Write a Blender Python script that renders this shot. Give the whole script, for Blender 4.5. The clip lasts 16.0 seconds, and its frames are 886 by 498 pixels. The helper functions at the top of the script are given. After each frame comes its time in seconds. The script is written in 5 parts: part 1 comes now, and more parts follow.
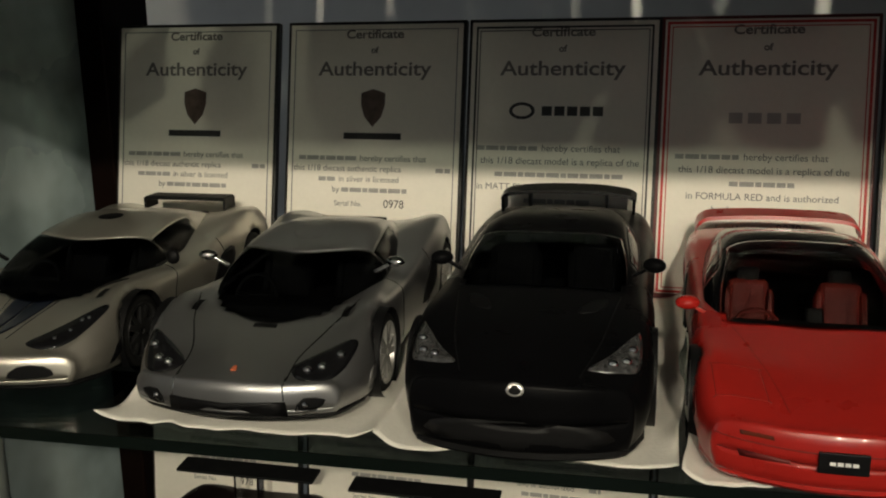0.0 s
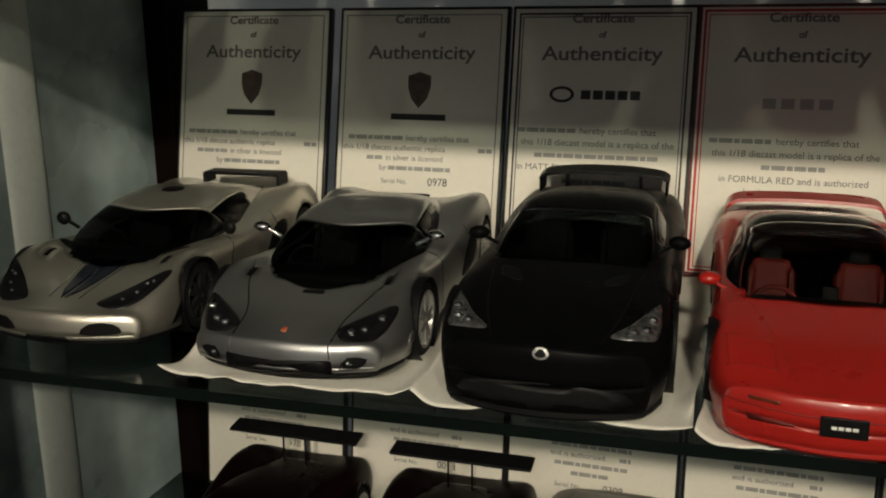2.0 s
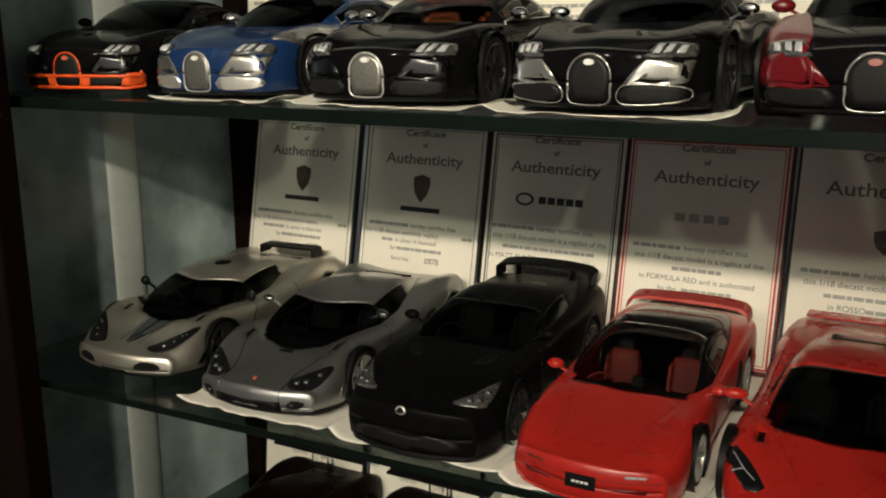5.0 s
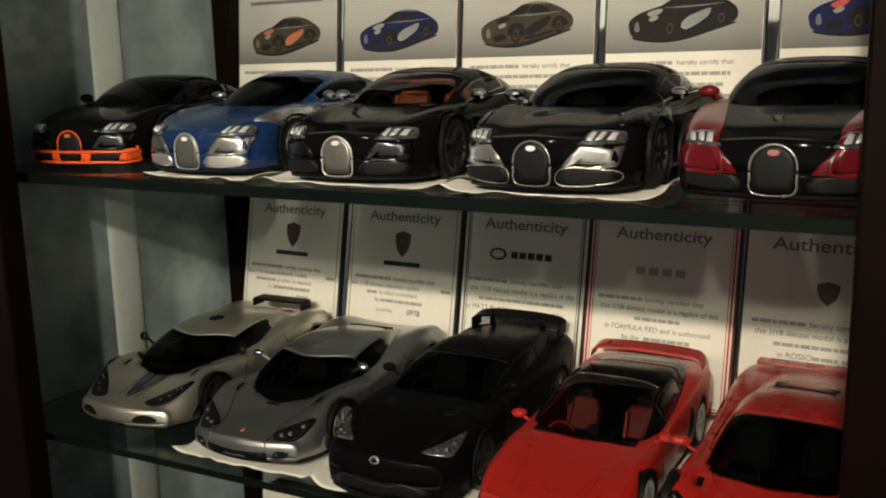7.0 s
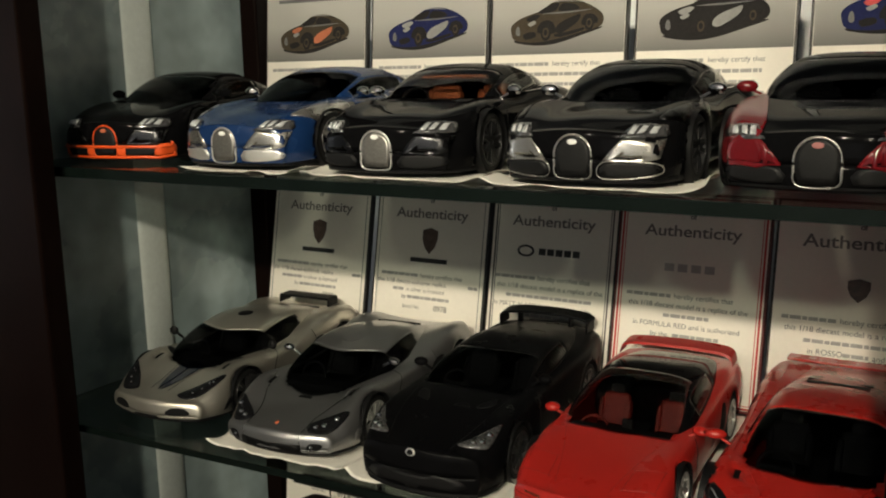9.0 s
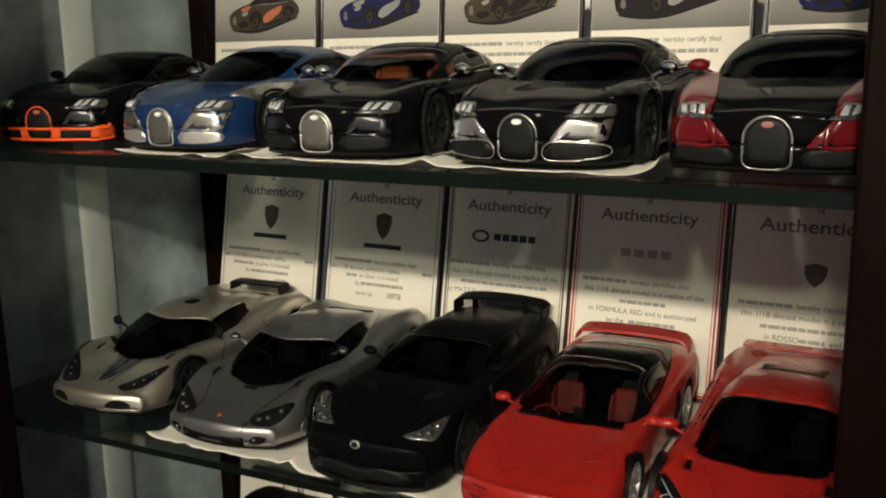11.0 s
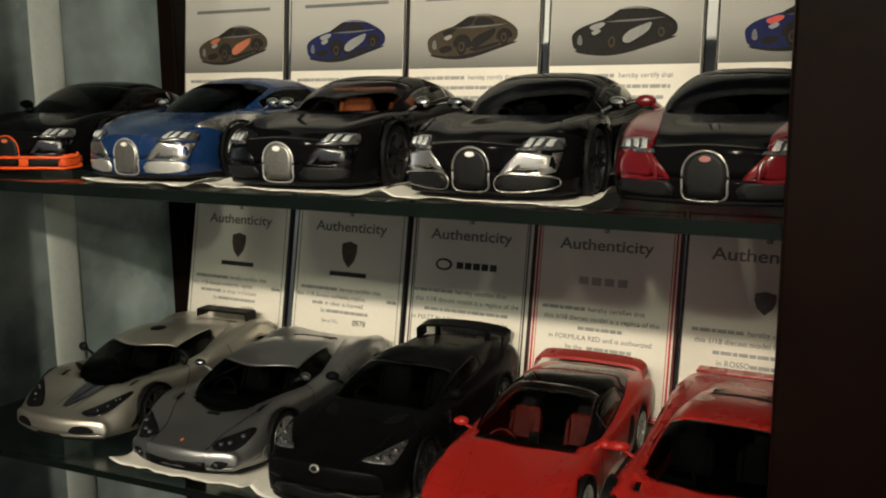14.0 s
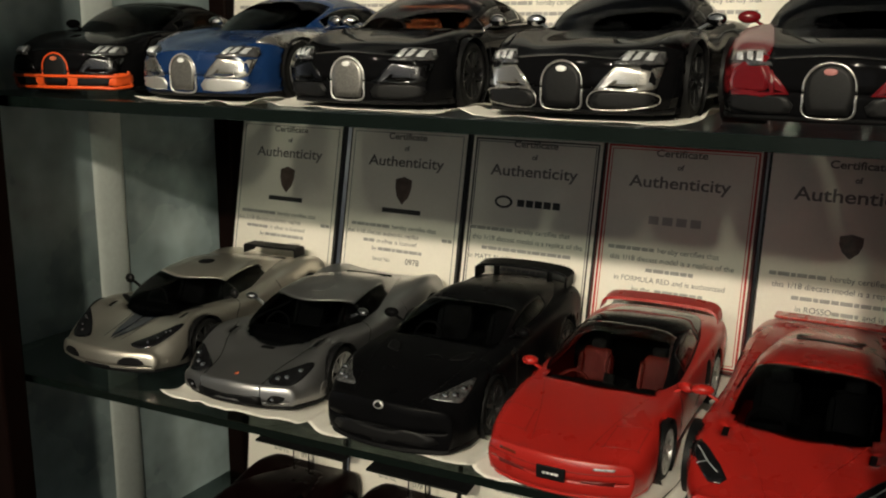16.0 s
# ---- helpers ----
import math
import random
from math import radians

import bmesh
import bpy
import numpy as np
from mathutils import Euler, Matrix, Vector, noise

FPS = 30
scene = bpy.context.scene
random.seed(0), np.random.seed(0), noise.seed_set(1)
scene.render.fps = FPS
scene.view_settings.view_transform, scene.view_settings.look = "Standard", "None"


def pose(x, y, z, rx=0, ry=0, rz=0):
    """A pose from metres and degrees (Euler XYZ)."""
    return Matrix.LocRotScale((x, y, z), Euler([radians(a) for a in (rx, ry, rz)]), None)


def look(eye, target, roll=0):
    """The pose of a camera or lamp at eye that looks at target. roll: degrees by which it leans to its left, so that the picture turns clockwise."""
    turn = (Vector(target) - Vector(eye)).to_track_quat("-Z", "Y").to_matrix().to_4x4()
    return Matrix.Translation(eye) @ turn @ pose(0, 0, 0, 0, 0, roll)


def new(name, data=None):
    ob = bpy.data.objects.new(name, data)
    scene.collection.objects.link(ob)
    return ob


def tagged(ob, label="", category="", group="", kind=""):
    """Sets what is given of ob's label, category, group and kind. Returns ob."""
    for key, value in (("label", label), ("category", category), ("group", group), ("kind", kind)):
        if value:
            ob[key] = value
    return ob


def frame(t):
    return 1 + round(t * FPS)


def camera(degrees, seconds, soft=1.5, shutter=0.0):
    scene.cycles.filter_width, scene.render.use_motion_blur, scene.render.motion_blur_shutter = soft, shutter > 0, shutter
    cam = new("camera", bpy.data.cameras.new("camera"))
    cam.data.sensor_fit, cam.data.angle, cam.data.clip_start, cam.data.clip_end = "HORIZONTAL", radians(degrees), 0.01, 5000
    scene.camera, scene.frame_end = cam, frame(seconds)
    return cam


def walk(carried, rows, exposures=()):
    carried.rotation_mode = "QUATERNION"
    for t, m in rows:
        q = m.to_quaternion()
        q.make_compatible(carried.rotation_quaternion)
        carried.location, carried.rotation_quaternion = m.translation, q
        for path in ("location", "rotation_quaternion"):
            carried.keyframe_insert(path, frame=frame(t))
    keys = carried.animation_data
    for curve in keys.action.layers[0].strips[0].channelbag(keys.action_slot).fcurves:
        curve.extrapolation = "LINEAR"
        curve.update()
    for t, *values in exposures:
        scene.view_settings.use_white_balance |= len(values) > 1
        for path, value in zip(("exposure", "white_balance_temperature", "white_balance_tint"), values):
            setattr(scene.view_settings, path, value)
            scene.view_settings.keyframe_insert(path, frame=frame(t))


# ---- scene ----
from mathutils.bvhtree import BVHTree

# ---- camera: seconds, eye (z above the middle shelf), yaw, pitch, roll ----
SHELF = 1.10          # height of the middle shelf over the floor
cam = camera(51.7, 16.0, soft=2.0)
PATH = [
    (0.0, 0.345, 0.0113, 0.1638, 15.04, -13.23, -0.72),
    (0.5, 0.3159, 0.0058, 0.1567, 15.85, -13.68, -0.8),
    (1.0, 0.3017, 0.0051, 0.1557, 15.98, -13.94, -1.01),
    (1.5, 0.3072, 0.0027, 0.1594, 15.92, -14.05, -0.62),
    (2.0, 0.3591, -0.0156, 0.1672, 18.26, -14.36, -0.39),
    (2.5, 0.4118, -0.0311, 0.1757, 20.03, -15.64, 0.13),
    (3.0, 0.4571, -0.0497, 0.1991, 24.02, -17.66, -1.13),
    (3.5, 0.5005, -0.0676, 0.2208, 27.61, -15.52, -1.5),
    (4.0, 0.5226, -0.0766, 0.2331, 28.42, -13.95, -0.16),
    (6.5, 0.6016, -0.1227, 0.2701, 31.09, -11.86, -1.2),
    (7.0, 0.6053, -0.1246, 0.2787, 30.14, -11.03, -1.25),
    (7.5, 0.5933, -0.137, 0.2753, 30.65, -11.0, -0.88),
    (8.0, 0.588, -0.156, 0.2698, 31.63, -10.74, -0.54),
    (8.5, 0.5899, -0.1502, 0.2728, 31.11, -10.55, -0.77),
    (9.0, 0.5916, -0.1393, 0.2738, 30.58, -10.81, -1.07),
    (9.5, 0.59, -0.1304, 0.2708, 30.13, -11.72, -1.0),
    (12.0, 0.6051, -0.1097, 0.2683, 28.41, -11.32, -1.08),
    (12.5, 0.6097, -0.1203, 0.2678, 28.49, -10.73, -0.93),
    (13.0, 0.6134, -0.1329, 0.2688, 28.55, -10.06, -0.34),
    (13.5, 0.6181, -0.1278, 0.2729, 27.62, -9.89, -0.42),
    (14.0, 0.6142, -0.1223, 0.2715, 27.3, -9.92, -0.47),
    (14.5, 0.6009, -0.1249, 0.2676, 28.54, -10.31, -0.4),
    (15.0, 0.5878, -0.1137, 0.2556, 29.03, -11.58, 0.15),
    (15.5, 0.5698, -0.1168, 0.2475, 29.81, -12.29, 0.63),
    (16.0, 0.5717, -0.11, 0.2472, 28.72, -12.58, 0.53),
]


def way(yaw, pitch):
    a, b = radians(yaw), radians(pitch)
    return Vector((-math.sin(a) * math.cos(b), math.cos(a) * math.cos(b), math.sin(b)))


walk(cam, [(t, look(Vector((x, y, z + SHELF)), Vector((x, y, z + SHELF)) + way(yaw, pitch), roll))
           for t, x, y, z, yaw, pitch, roll in PATH],
     exposures=((0.0, -0.32), (2.0, -0.32), (3.0, -0.2), (4.2, 0.0), (16.0, 0.0)))

# ---- light ----
world = bpy.data.worlds.new("world")
scene.world = world
world.use_nodes = True
world.node_tree.nodes["Background"].inputs[0].default_value = (0.5, 0.6, 0.75, 1)
world.node_tree.nodes["Background"].inputs[1].default_value = 0.02


def spot(x, y, z, energy, target):
    ob = new("ceiling_spot_light", bpy.data.lights.new("ceiling_spot_light", "AREA"))
    ob.data.shape, ob.data.size, ob.data.spread = "DISK", 0.11, radians(38)
    ob.data.energy, ob.data.color = energy, (1.0, 0.905, 0.695)
    ob.matrix_world = look((x, y, z), target)
    return ob


spot(0.86, -2.2, SHELF + 1.36, 2.5, (0.36, 0.5, SHELF + 0.28))
spot(-0.05, -2.2, SHELF + 1.36, 1.0, (0.42, 0.5, SHELF + 0.30))
spot(1.55, -2.2, SHELF + 1.36, 1.4, (-0.08, 0.5, SHELF + 0.15))
# Added soft fill from behind the camera; its window is unseen and assumed.
fill_light = new("room_fill_light", bpy.data.lights.new("room_fill_light", "AREA"))
fill_light.data.shape, fill_light.data.size, fill_light.data.size_y = "RECTANGLE", 1.6, 1.2
fill_light.data.energy, fill_light.data.color = 7.0, (0.92, 0.93, 0.90)
fill_light.matrix_world = look((1.0, -4.02, 1.6), (0.6, 0.5, 1.1))
side_light = new("side_window_daylight", bpy.data.lights.new("side_window_daylight", "AREA"))
side_light.data.shape, side_light.data.size, side_light.data.size_y = "RECTANGLE", 0.9, 1.2
side_light.data.energy, side_light.data.color = 10.0, (0.92, 0.96, 1.0)
side_light.matrix_world = look((-2.52, 0.05, 1.4), (0.0, 0.05, 1.4))


# ---- materials ----
def mat(name, color, rough=0.5, metal=0.0, vary=0.12, scale=60.0, bump=0.0, coat=0.0, glass=0.0, ior=1.45, fine=None, spec=0.5):
    m = bpy.data.materials.new(name)
    m.use_nodes = True
    nt = m.node_tree
    b = nt.nodes["Principled BSDF"]
    b.inputs["Base Color"].default_value = (*color, 1)
    b.inputs["Roughness"].default_value = rough
    b.inputs["Metallic"].default_value = metal
    b.inputs["IOR"].default_value = ior
    b.inputs["Coat Weight"].default_value = coat
    b.inputs["Coat Roughness"].default_value = 0.06
    b.inputs["Transmission Weight"].default_value = glass
    b.inputs["Specular IOR Level"].default_value = spec
    if vary or bump:
        tc = nt.nodes.new("ShaderNodeTexCoord")
        n1 = nt.nodes.new("ShaderNodeTexNoise")
        n1.inputs["Scale"].default_value, n1.inputs["Detail"].default_value = scale, 6
        nt.links.new(tc.outputs["Object"], n1.inputs["Vector"])
        n2 = nt.nodes.new("ShaderNodeTexNoise")
        n2.inputs["Scale"].default_value = fine or scale * 12
        nt.links.new(tc.outputs["Object"], n2.inputs["Vector"])
        mix = nt.nodes.new("ShaderNodeMath")
        mix.operation = "MULTIPLY_ADD"
        mix.inputs[1].default_value = 0.6
        nt.links.new(n1.outputs["Fac"], mix.inputs[0])
        half = nt.nodes.new("ShaderNodeMath")
        half.operation, half.inputs[1].default_value = "MULTIPLY", 0.4
        nt.links.new(n2.outputs["Fac"], half.inputs[0])
        nt.links.new(half.outputs[0], mix.inputs[2])
        ramp = nt.nodes.new("ShaderNodeMapRange")
        ramp.inputs["From Min"].default_value, ramp.inputs["From Max"].default_value = 0.3, 0.7
        ramp.inputs["To Min"].default_value, ramp.inputs["To Max"].default_value = 1 - vary, 1 + vary
        nt.links.new(mix.outputs[0], ramp.inputs["Value"])
        col = nt.nodes.new("ShaderNodeVectorMath")
        col.operation = "SCALE"
        col.inputs[0].default_value = color
        nt.links.new(ramp.outputs[0], col.inputs["Scale"])
        nt.links.new(col.outputs[0], b.inputs["Base Color"])
        rr = nt.nodes.new("ShaderNodeMapRange")
        rr.inputs["From Min"].default_value, rr.inputs["From Max"].default_value = 0.3, 0.7
        rr.inputs["To Min"].default_value, rr.inputs["To Max"].default_value = rough * 0.85, min(1, rough * 1.2)
        nt.links.new(n1.outputs["Fac"], rr.inputs["Value"])
        nt.links.new(rr.outputs[0], b.inputs["Roughness"])
        if bump:
            bp = nt.nodes.new("ShaderNodeBump")
            bp.inputs["Strength"].default_value, bp.inputs["Distance"].default_value = bump, 0.001
            nt.links.new(mix.outputs[0], bp.inputs["Height"])
            nt.links.new(bp.outputs[0], b.inputs["Normal"])
    return m


SILVER = mat("champagne_silver_paint", (0.56, 0.53, 0.465), 0.36, 0.86, 0.10, 40, coat=0.6, fine=4000)
GREY = mat("silver_grey_paint", (0.30, 0.30, 0.305), 0.36, 0.86, 0.10, 40, coat=0.6, fine=4000)
MATT = mat("matt_black_paint", (0.0035, 0.0035, 0.004), 0.30, 0.0, 0.15, 50, spec=0.04)
RED = mat("red_paint", (0.37, 0.016, 0.012), 0.30, 0.0, 0.06, 40, coat=0.3)
ROSSO = mat("deep_red_paint", (0.36, 0.015, 0.011), 0.28, 0.0, 0.06, 40, coat=0.3)
BLACK = mat("gloss_black_paint", (0.004, 0.004, 0.0045), 0.07, 0.0, 0.1, 40, coat=0.0, spec=0.03)
BLUE = mat("blue_paint", (0.007, 0.027, 0.095), 0.25, 0.0, 0.06, 40, coat=0.25)
ORANGE = mat("orange_paint", (0.80, 0.10, 0.02), 0.3, 0.0, 0.06, 40, coat=0.6)
WINE = mat("wine_red_paint", (0.12, 0.006, 0.009), 0.22, 0.0, 0.06, 40, coat=0.3)
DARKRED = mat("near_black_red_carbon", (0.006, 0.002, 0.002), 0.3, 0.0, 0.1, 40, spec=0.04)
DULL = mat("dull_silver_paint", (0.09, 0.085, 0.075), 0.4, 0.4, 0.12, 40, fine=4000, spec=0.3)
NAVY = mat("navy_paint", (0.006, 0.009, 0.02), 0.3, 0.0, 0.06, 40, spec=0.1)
CHROME = mat("chrome", (0.75, 0.75, 0.76), 0.12, 1.0, 0.04, 80)
POLISHED = mat("polished_metal", (0.56, 0.54, 0.50), 0.26, 0.9, 0.06, 80)
RIM = mat("silver_rim_paint", (0.42, 0.415, 0.40), 0.3, 0.5, 0.06, 80)
DARKRIM = mat("dark_rim_paint", (0.03, 0.03, 0.031), 0.3, 0.4, 0.1, 80)
BRUSHED = mat("brushed_aluminium", (0.74, 0.73, 0.70), 0.36, 0.8, 0.08, 80)
RUBBER = mat("tyre_rubber", (0.007, 0.007, 0.007), 0.75, 0.0, 0.2, 90, spec=0.25)
TRIM = mat("black_plastic", (0.0045, 0.0045, 0.005), 0.5, 0.0, 0.2, 80, spec=0.2)
MESHM = mat("dark_mesh", (0.008, 0.008, 0.0085), 0.5, 0.1, 0.5, 900, spec=0.25)
SMOKE = mat("smoked_chrome", (0.05, 0.05, 0.052), 0.26, 1.0, 0.1, 80)
GRILLE = mat("silver_mesh", (0.25, 0.24, 0.225), 0.4, 0.8, 0.35, 900)
CABIN = mat("dark_interior", (0.008, 0.008, 0.009), 0.8, 0.0, 0.3, 80)
REDSEAT = mat("red_leather", (0.26, 0.020, 0.013), 0.55, 0.0, 0.15, 120, 0.2)
TAN = mat("orange_leather", (0.50, 0.14, 0.05), 0.55, 0.0, 0.15, 120, 0.2)
GLASS = mat("lightly_tinted_glass", (0.14, 0.145, 0.145), 0.02, 0.0, 0.0, glass=1.0, ior=1.2)
DARKGLASS = mat("dark_tinted_glass", (0.07, 0.075, 0.08), 0.03, 0.0, 0.0, glass=1.0, ior=1.12)
PANE = mat("cabinet_glass", (0.22, 0.26, 0.25), 0.0, 0.0, 0.0, glass=1.0, ior=1.45)
nt = PANE.node_tree
clear, both = nt.nodes.new("ShaderNodeBsdfTransparent"), nt.nodes.new("ShaderNodeMixShader")
clear.inputs["Color"].default_value = (0.70, 0.75, 0.73, 1)
both.inputs["Fac"].default_value = 0.42
nt.links.new(clear.outputs[0], both.inputs[1])
nt.links.new(nt.nodes["Principled BSDF"].outputs[0], both.inputs[2])
nt.links.new(both.outputs[0], nt.nodes["Material Output"].inputs["Surface"])
EDGE = mat("green_glass_edge", (0.004, 0.007, 0.006), 0.22, 0.0, 0.2, 30, spec=0.35)
WOOD = mat("dark_stained_wood", (0.0055, 0.0024, 0.0018), 0.42, 0.0, 0.35, 14, 0.15, spec=0.06)
PAPER = mat("certificate_paper", (0.78, 0.74, 0.66), 0.7, 0.0, 0.04, 25, 0.1)
PHOTO = mat("grey_photo_print", (0.42, 0.41, 0.39), 0.6, 0.0, 0.0, spec=0.15)
nt = PHOTO.node_tree
tc, sep, ramp = nt.nodes.new("ShaderNodeTexCoord"), nt.nodes.new("ShaderNodeSeparateXYZ"), nt.nodes.new("ShaderNodeValToRGB")
span = nt.nodes.new("ShaderNodeMapRange")
span.inputs["From Min"].default_value, span.inputs["From Max"].default_value = 0.08, 0.165
nt.links.new(tc.outputs["Object"], sep.inputs[0])
nt.links.new(sep.outputs["Z"], span.inputs["Value"])
nt.links.new(span.outputs[0], ramp.inputs["Fac"])
ramp.color_ramp.elements[0].color, ramp.color_ramp.elements[1].color = (0.17, 0.165, 0.155, 1), (0.52, 0.51, 0.48, 1)
ramp.color_ramp.elements.new(0.4).color = (0.40, 0.39, 0.365, 1)
nt.links.new(ramp.outputs[0], nt.nodes["Principled BSDF"].inputs["Base Color"])
INK = mat("black_ink", (0.03, 0.03, 0.03), 0.6, 0.0, 0.1, 60)
REDINK = mat("red_ink", (0.50, 0.03, 0.025), 0.5, 0.0, 0.1, 60)
FRAME = mat("black_frame", (0.012, 0.011, 0.010), 0.35, 0.0, 0.2, 60)
TISSUE = mat("white_tissue", (0.80, 0.77, 0.70), 0.9, 0.0, 0.06, 45, 0.6)
WALL = mat("grey_wall_paint", (0.80, 0.83, 0.83), 0.85, 0.0, 0.06, 4, 0.1)
# Blue-grey is the panel's own; the strong cloudy variation imitates reflections in it.
BLUEWALL = mat("blue_grey_panel", (0.31, 0.39, 0.40), 0.28, 0.0, 0.55, 9, 0.1, fine=28)
# Pale tone that imitates a band of light on the side panel.
LIGHTBAND = mat("painted_light_band", (0.74, 0.80, 0.77), 0.85, 0.0, 0.08, 20, 0.2)
FLOOR = mat("wood_floor", (0.16, 0.10, 0.06), 0.45, 0.0, 0.25, 5, 0.1)
CEIL = mat("ceiling_paint", (0.72, 0.72, 0.70), 0.9, 0.0, 0.04, 5)


# ---- mesh helpers ----
def finish(name, bm, material, parent=None, label="", smooth=True, m=None):
    me = bpy.data.meshes.new(name)
    bm.normal_update()
    bm.to_mesh(me)
    bm.free()
    for p in me.polygons:
        p.use_smooth = smooth
    me.materials.append(material)
    ob = new(name, me)
    if parent:
        ob.parent = parent
    if m is not None:
        ob.matrix_basis = m
    if label:
        ob["label"] = label
    return ob


def part(name, bm, material, parent, label="", smooth=True):
    return finish(name, bm, material, parent, label, smooth)


def thing(name, label, category, m=None, group="", kind=""):
    ob = tagged(new(name), label, category, group, kind)
    if m is not None:
        ob.matrix_basis = m
    return ob


def box(bm, x0, x1, y0, y1, z0, z1, bevel=0.0):
    vs = [bm.verts.new(p) for p in ((x0, y0, z0), (x1, y0, z0), (x1, y1, z0), (x0, y1, z0),
                                    (x0, y0, z1), (x1, y0, z1), (x1, y1, z1), (x0, y1, z1))]
    fs = [bm.faces.new([vs[i] for i in f]) for f in ((0, 3, 2, 1), (4, 5, 6, 7), (0, 1, 5, 4), (1, 2, 6, 5), (2, 3, 7, 6), (3, 0, 4, 7))]
    if bevel:
        es = list({e for f in fs for e in f.edges})
        bmesh.ops.bevel(bm, geom=es, offset=bevel, segments=2, affect="EDGES", profile=0.5)
    return bm


def slab(name, x0, x1, y0, y1, z0, z1, material, parent=None, label="", bevel=0.0):
    return finish(name, box(bmesh.new(), x0, x1, y0, y1, z0, z1, bevel), material, parent, label, False)


def spline(keys, t):
    """Smooth value at t through rows (t, values...), monotone in feel, flat past the ends."""
    if t <= keys[0][0]:
        return list(keys[0][1:])
    if t >= keys[-1][0]:
        return list(keys[-1][1:])
    i = max(k for k in range(len(keys) - 1) if keys[k][0] <= t)
    a, b = keys[i], keys[i + 1]
    p, n = keys[max(i - 1, 0)], keys[min(i + 2, len(keys) - 1)]
    h = b[0] - a[0]
    s = (t - a[0]) / h
    out = []
    for k in range(1, len(a)):
        ma = (b[k] - p[k]) / max(b[0] - p[0], 1e-9) * h
        mb = (n[k] - a[k]) / max(n[0] - a[0], 1e-9) * h
        s2, s3 = s * s, s * s * s
        out.append((2 * s3 - 3 * s2 + 1) * a[k] + (s3 - 2 * s2 + s) * ma + (3 * s2 - 2 * s3) * b[k] + (s3 - s2) * mb)
    return out


def closed_curve(pts, n=6):
    out = []
    m = len(pts)
    for i in range(m):
        p0, p1, p2, p3 = (Vector((*pts[(i + k) % m], 0)) for k in (-1, 0, 1, 2))
        for j in range(n):
            s = j / n
            q = 0.5 * ((2 * p1) + (p2 - p0) * s + (2 * p0 - 5 * p1 + 4 * p2 - p3) * s * s + (3 * p1 - p0 - 3 * p2 + p3) * s ** 3)
            out.append((q.x, q.y))
    return out


def lathe(profile, n, caps=True):
    """Ring mesh from (offset along the axis, radius) rows."""
    bm = bmesh.new()
    rings = []
    for a, r in profile:
        rings.append([bm.verts.new((a, r * math.cos(2 * math.pi * k / n), r * math.sin(2 * math.pi * k / n))) for k in range(n)])
    for r0, r1 in zip(rings, rings[1:]):
        for k in range(n):
            bm.faces.new((r0[k], r0[(k + 1) % n], r1[(k + 1) % n], r1[k]))
    for ring in (rings[0], rings[-1]):
        if caps and profile[rings.index(ring)][1] > 1e-6:
            bm.faces.new(ring)
    bmesh.ops.recalc_face_normals(bm, faces=bm.faces[:])
    return bm


K = 1 / 18.0   # the models' scale


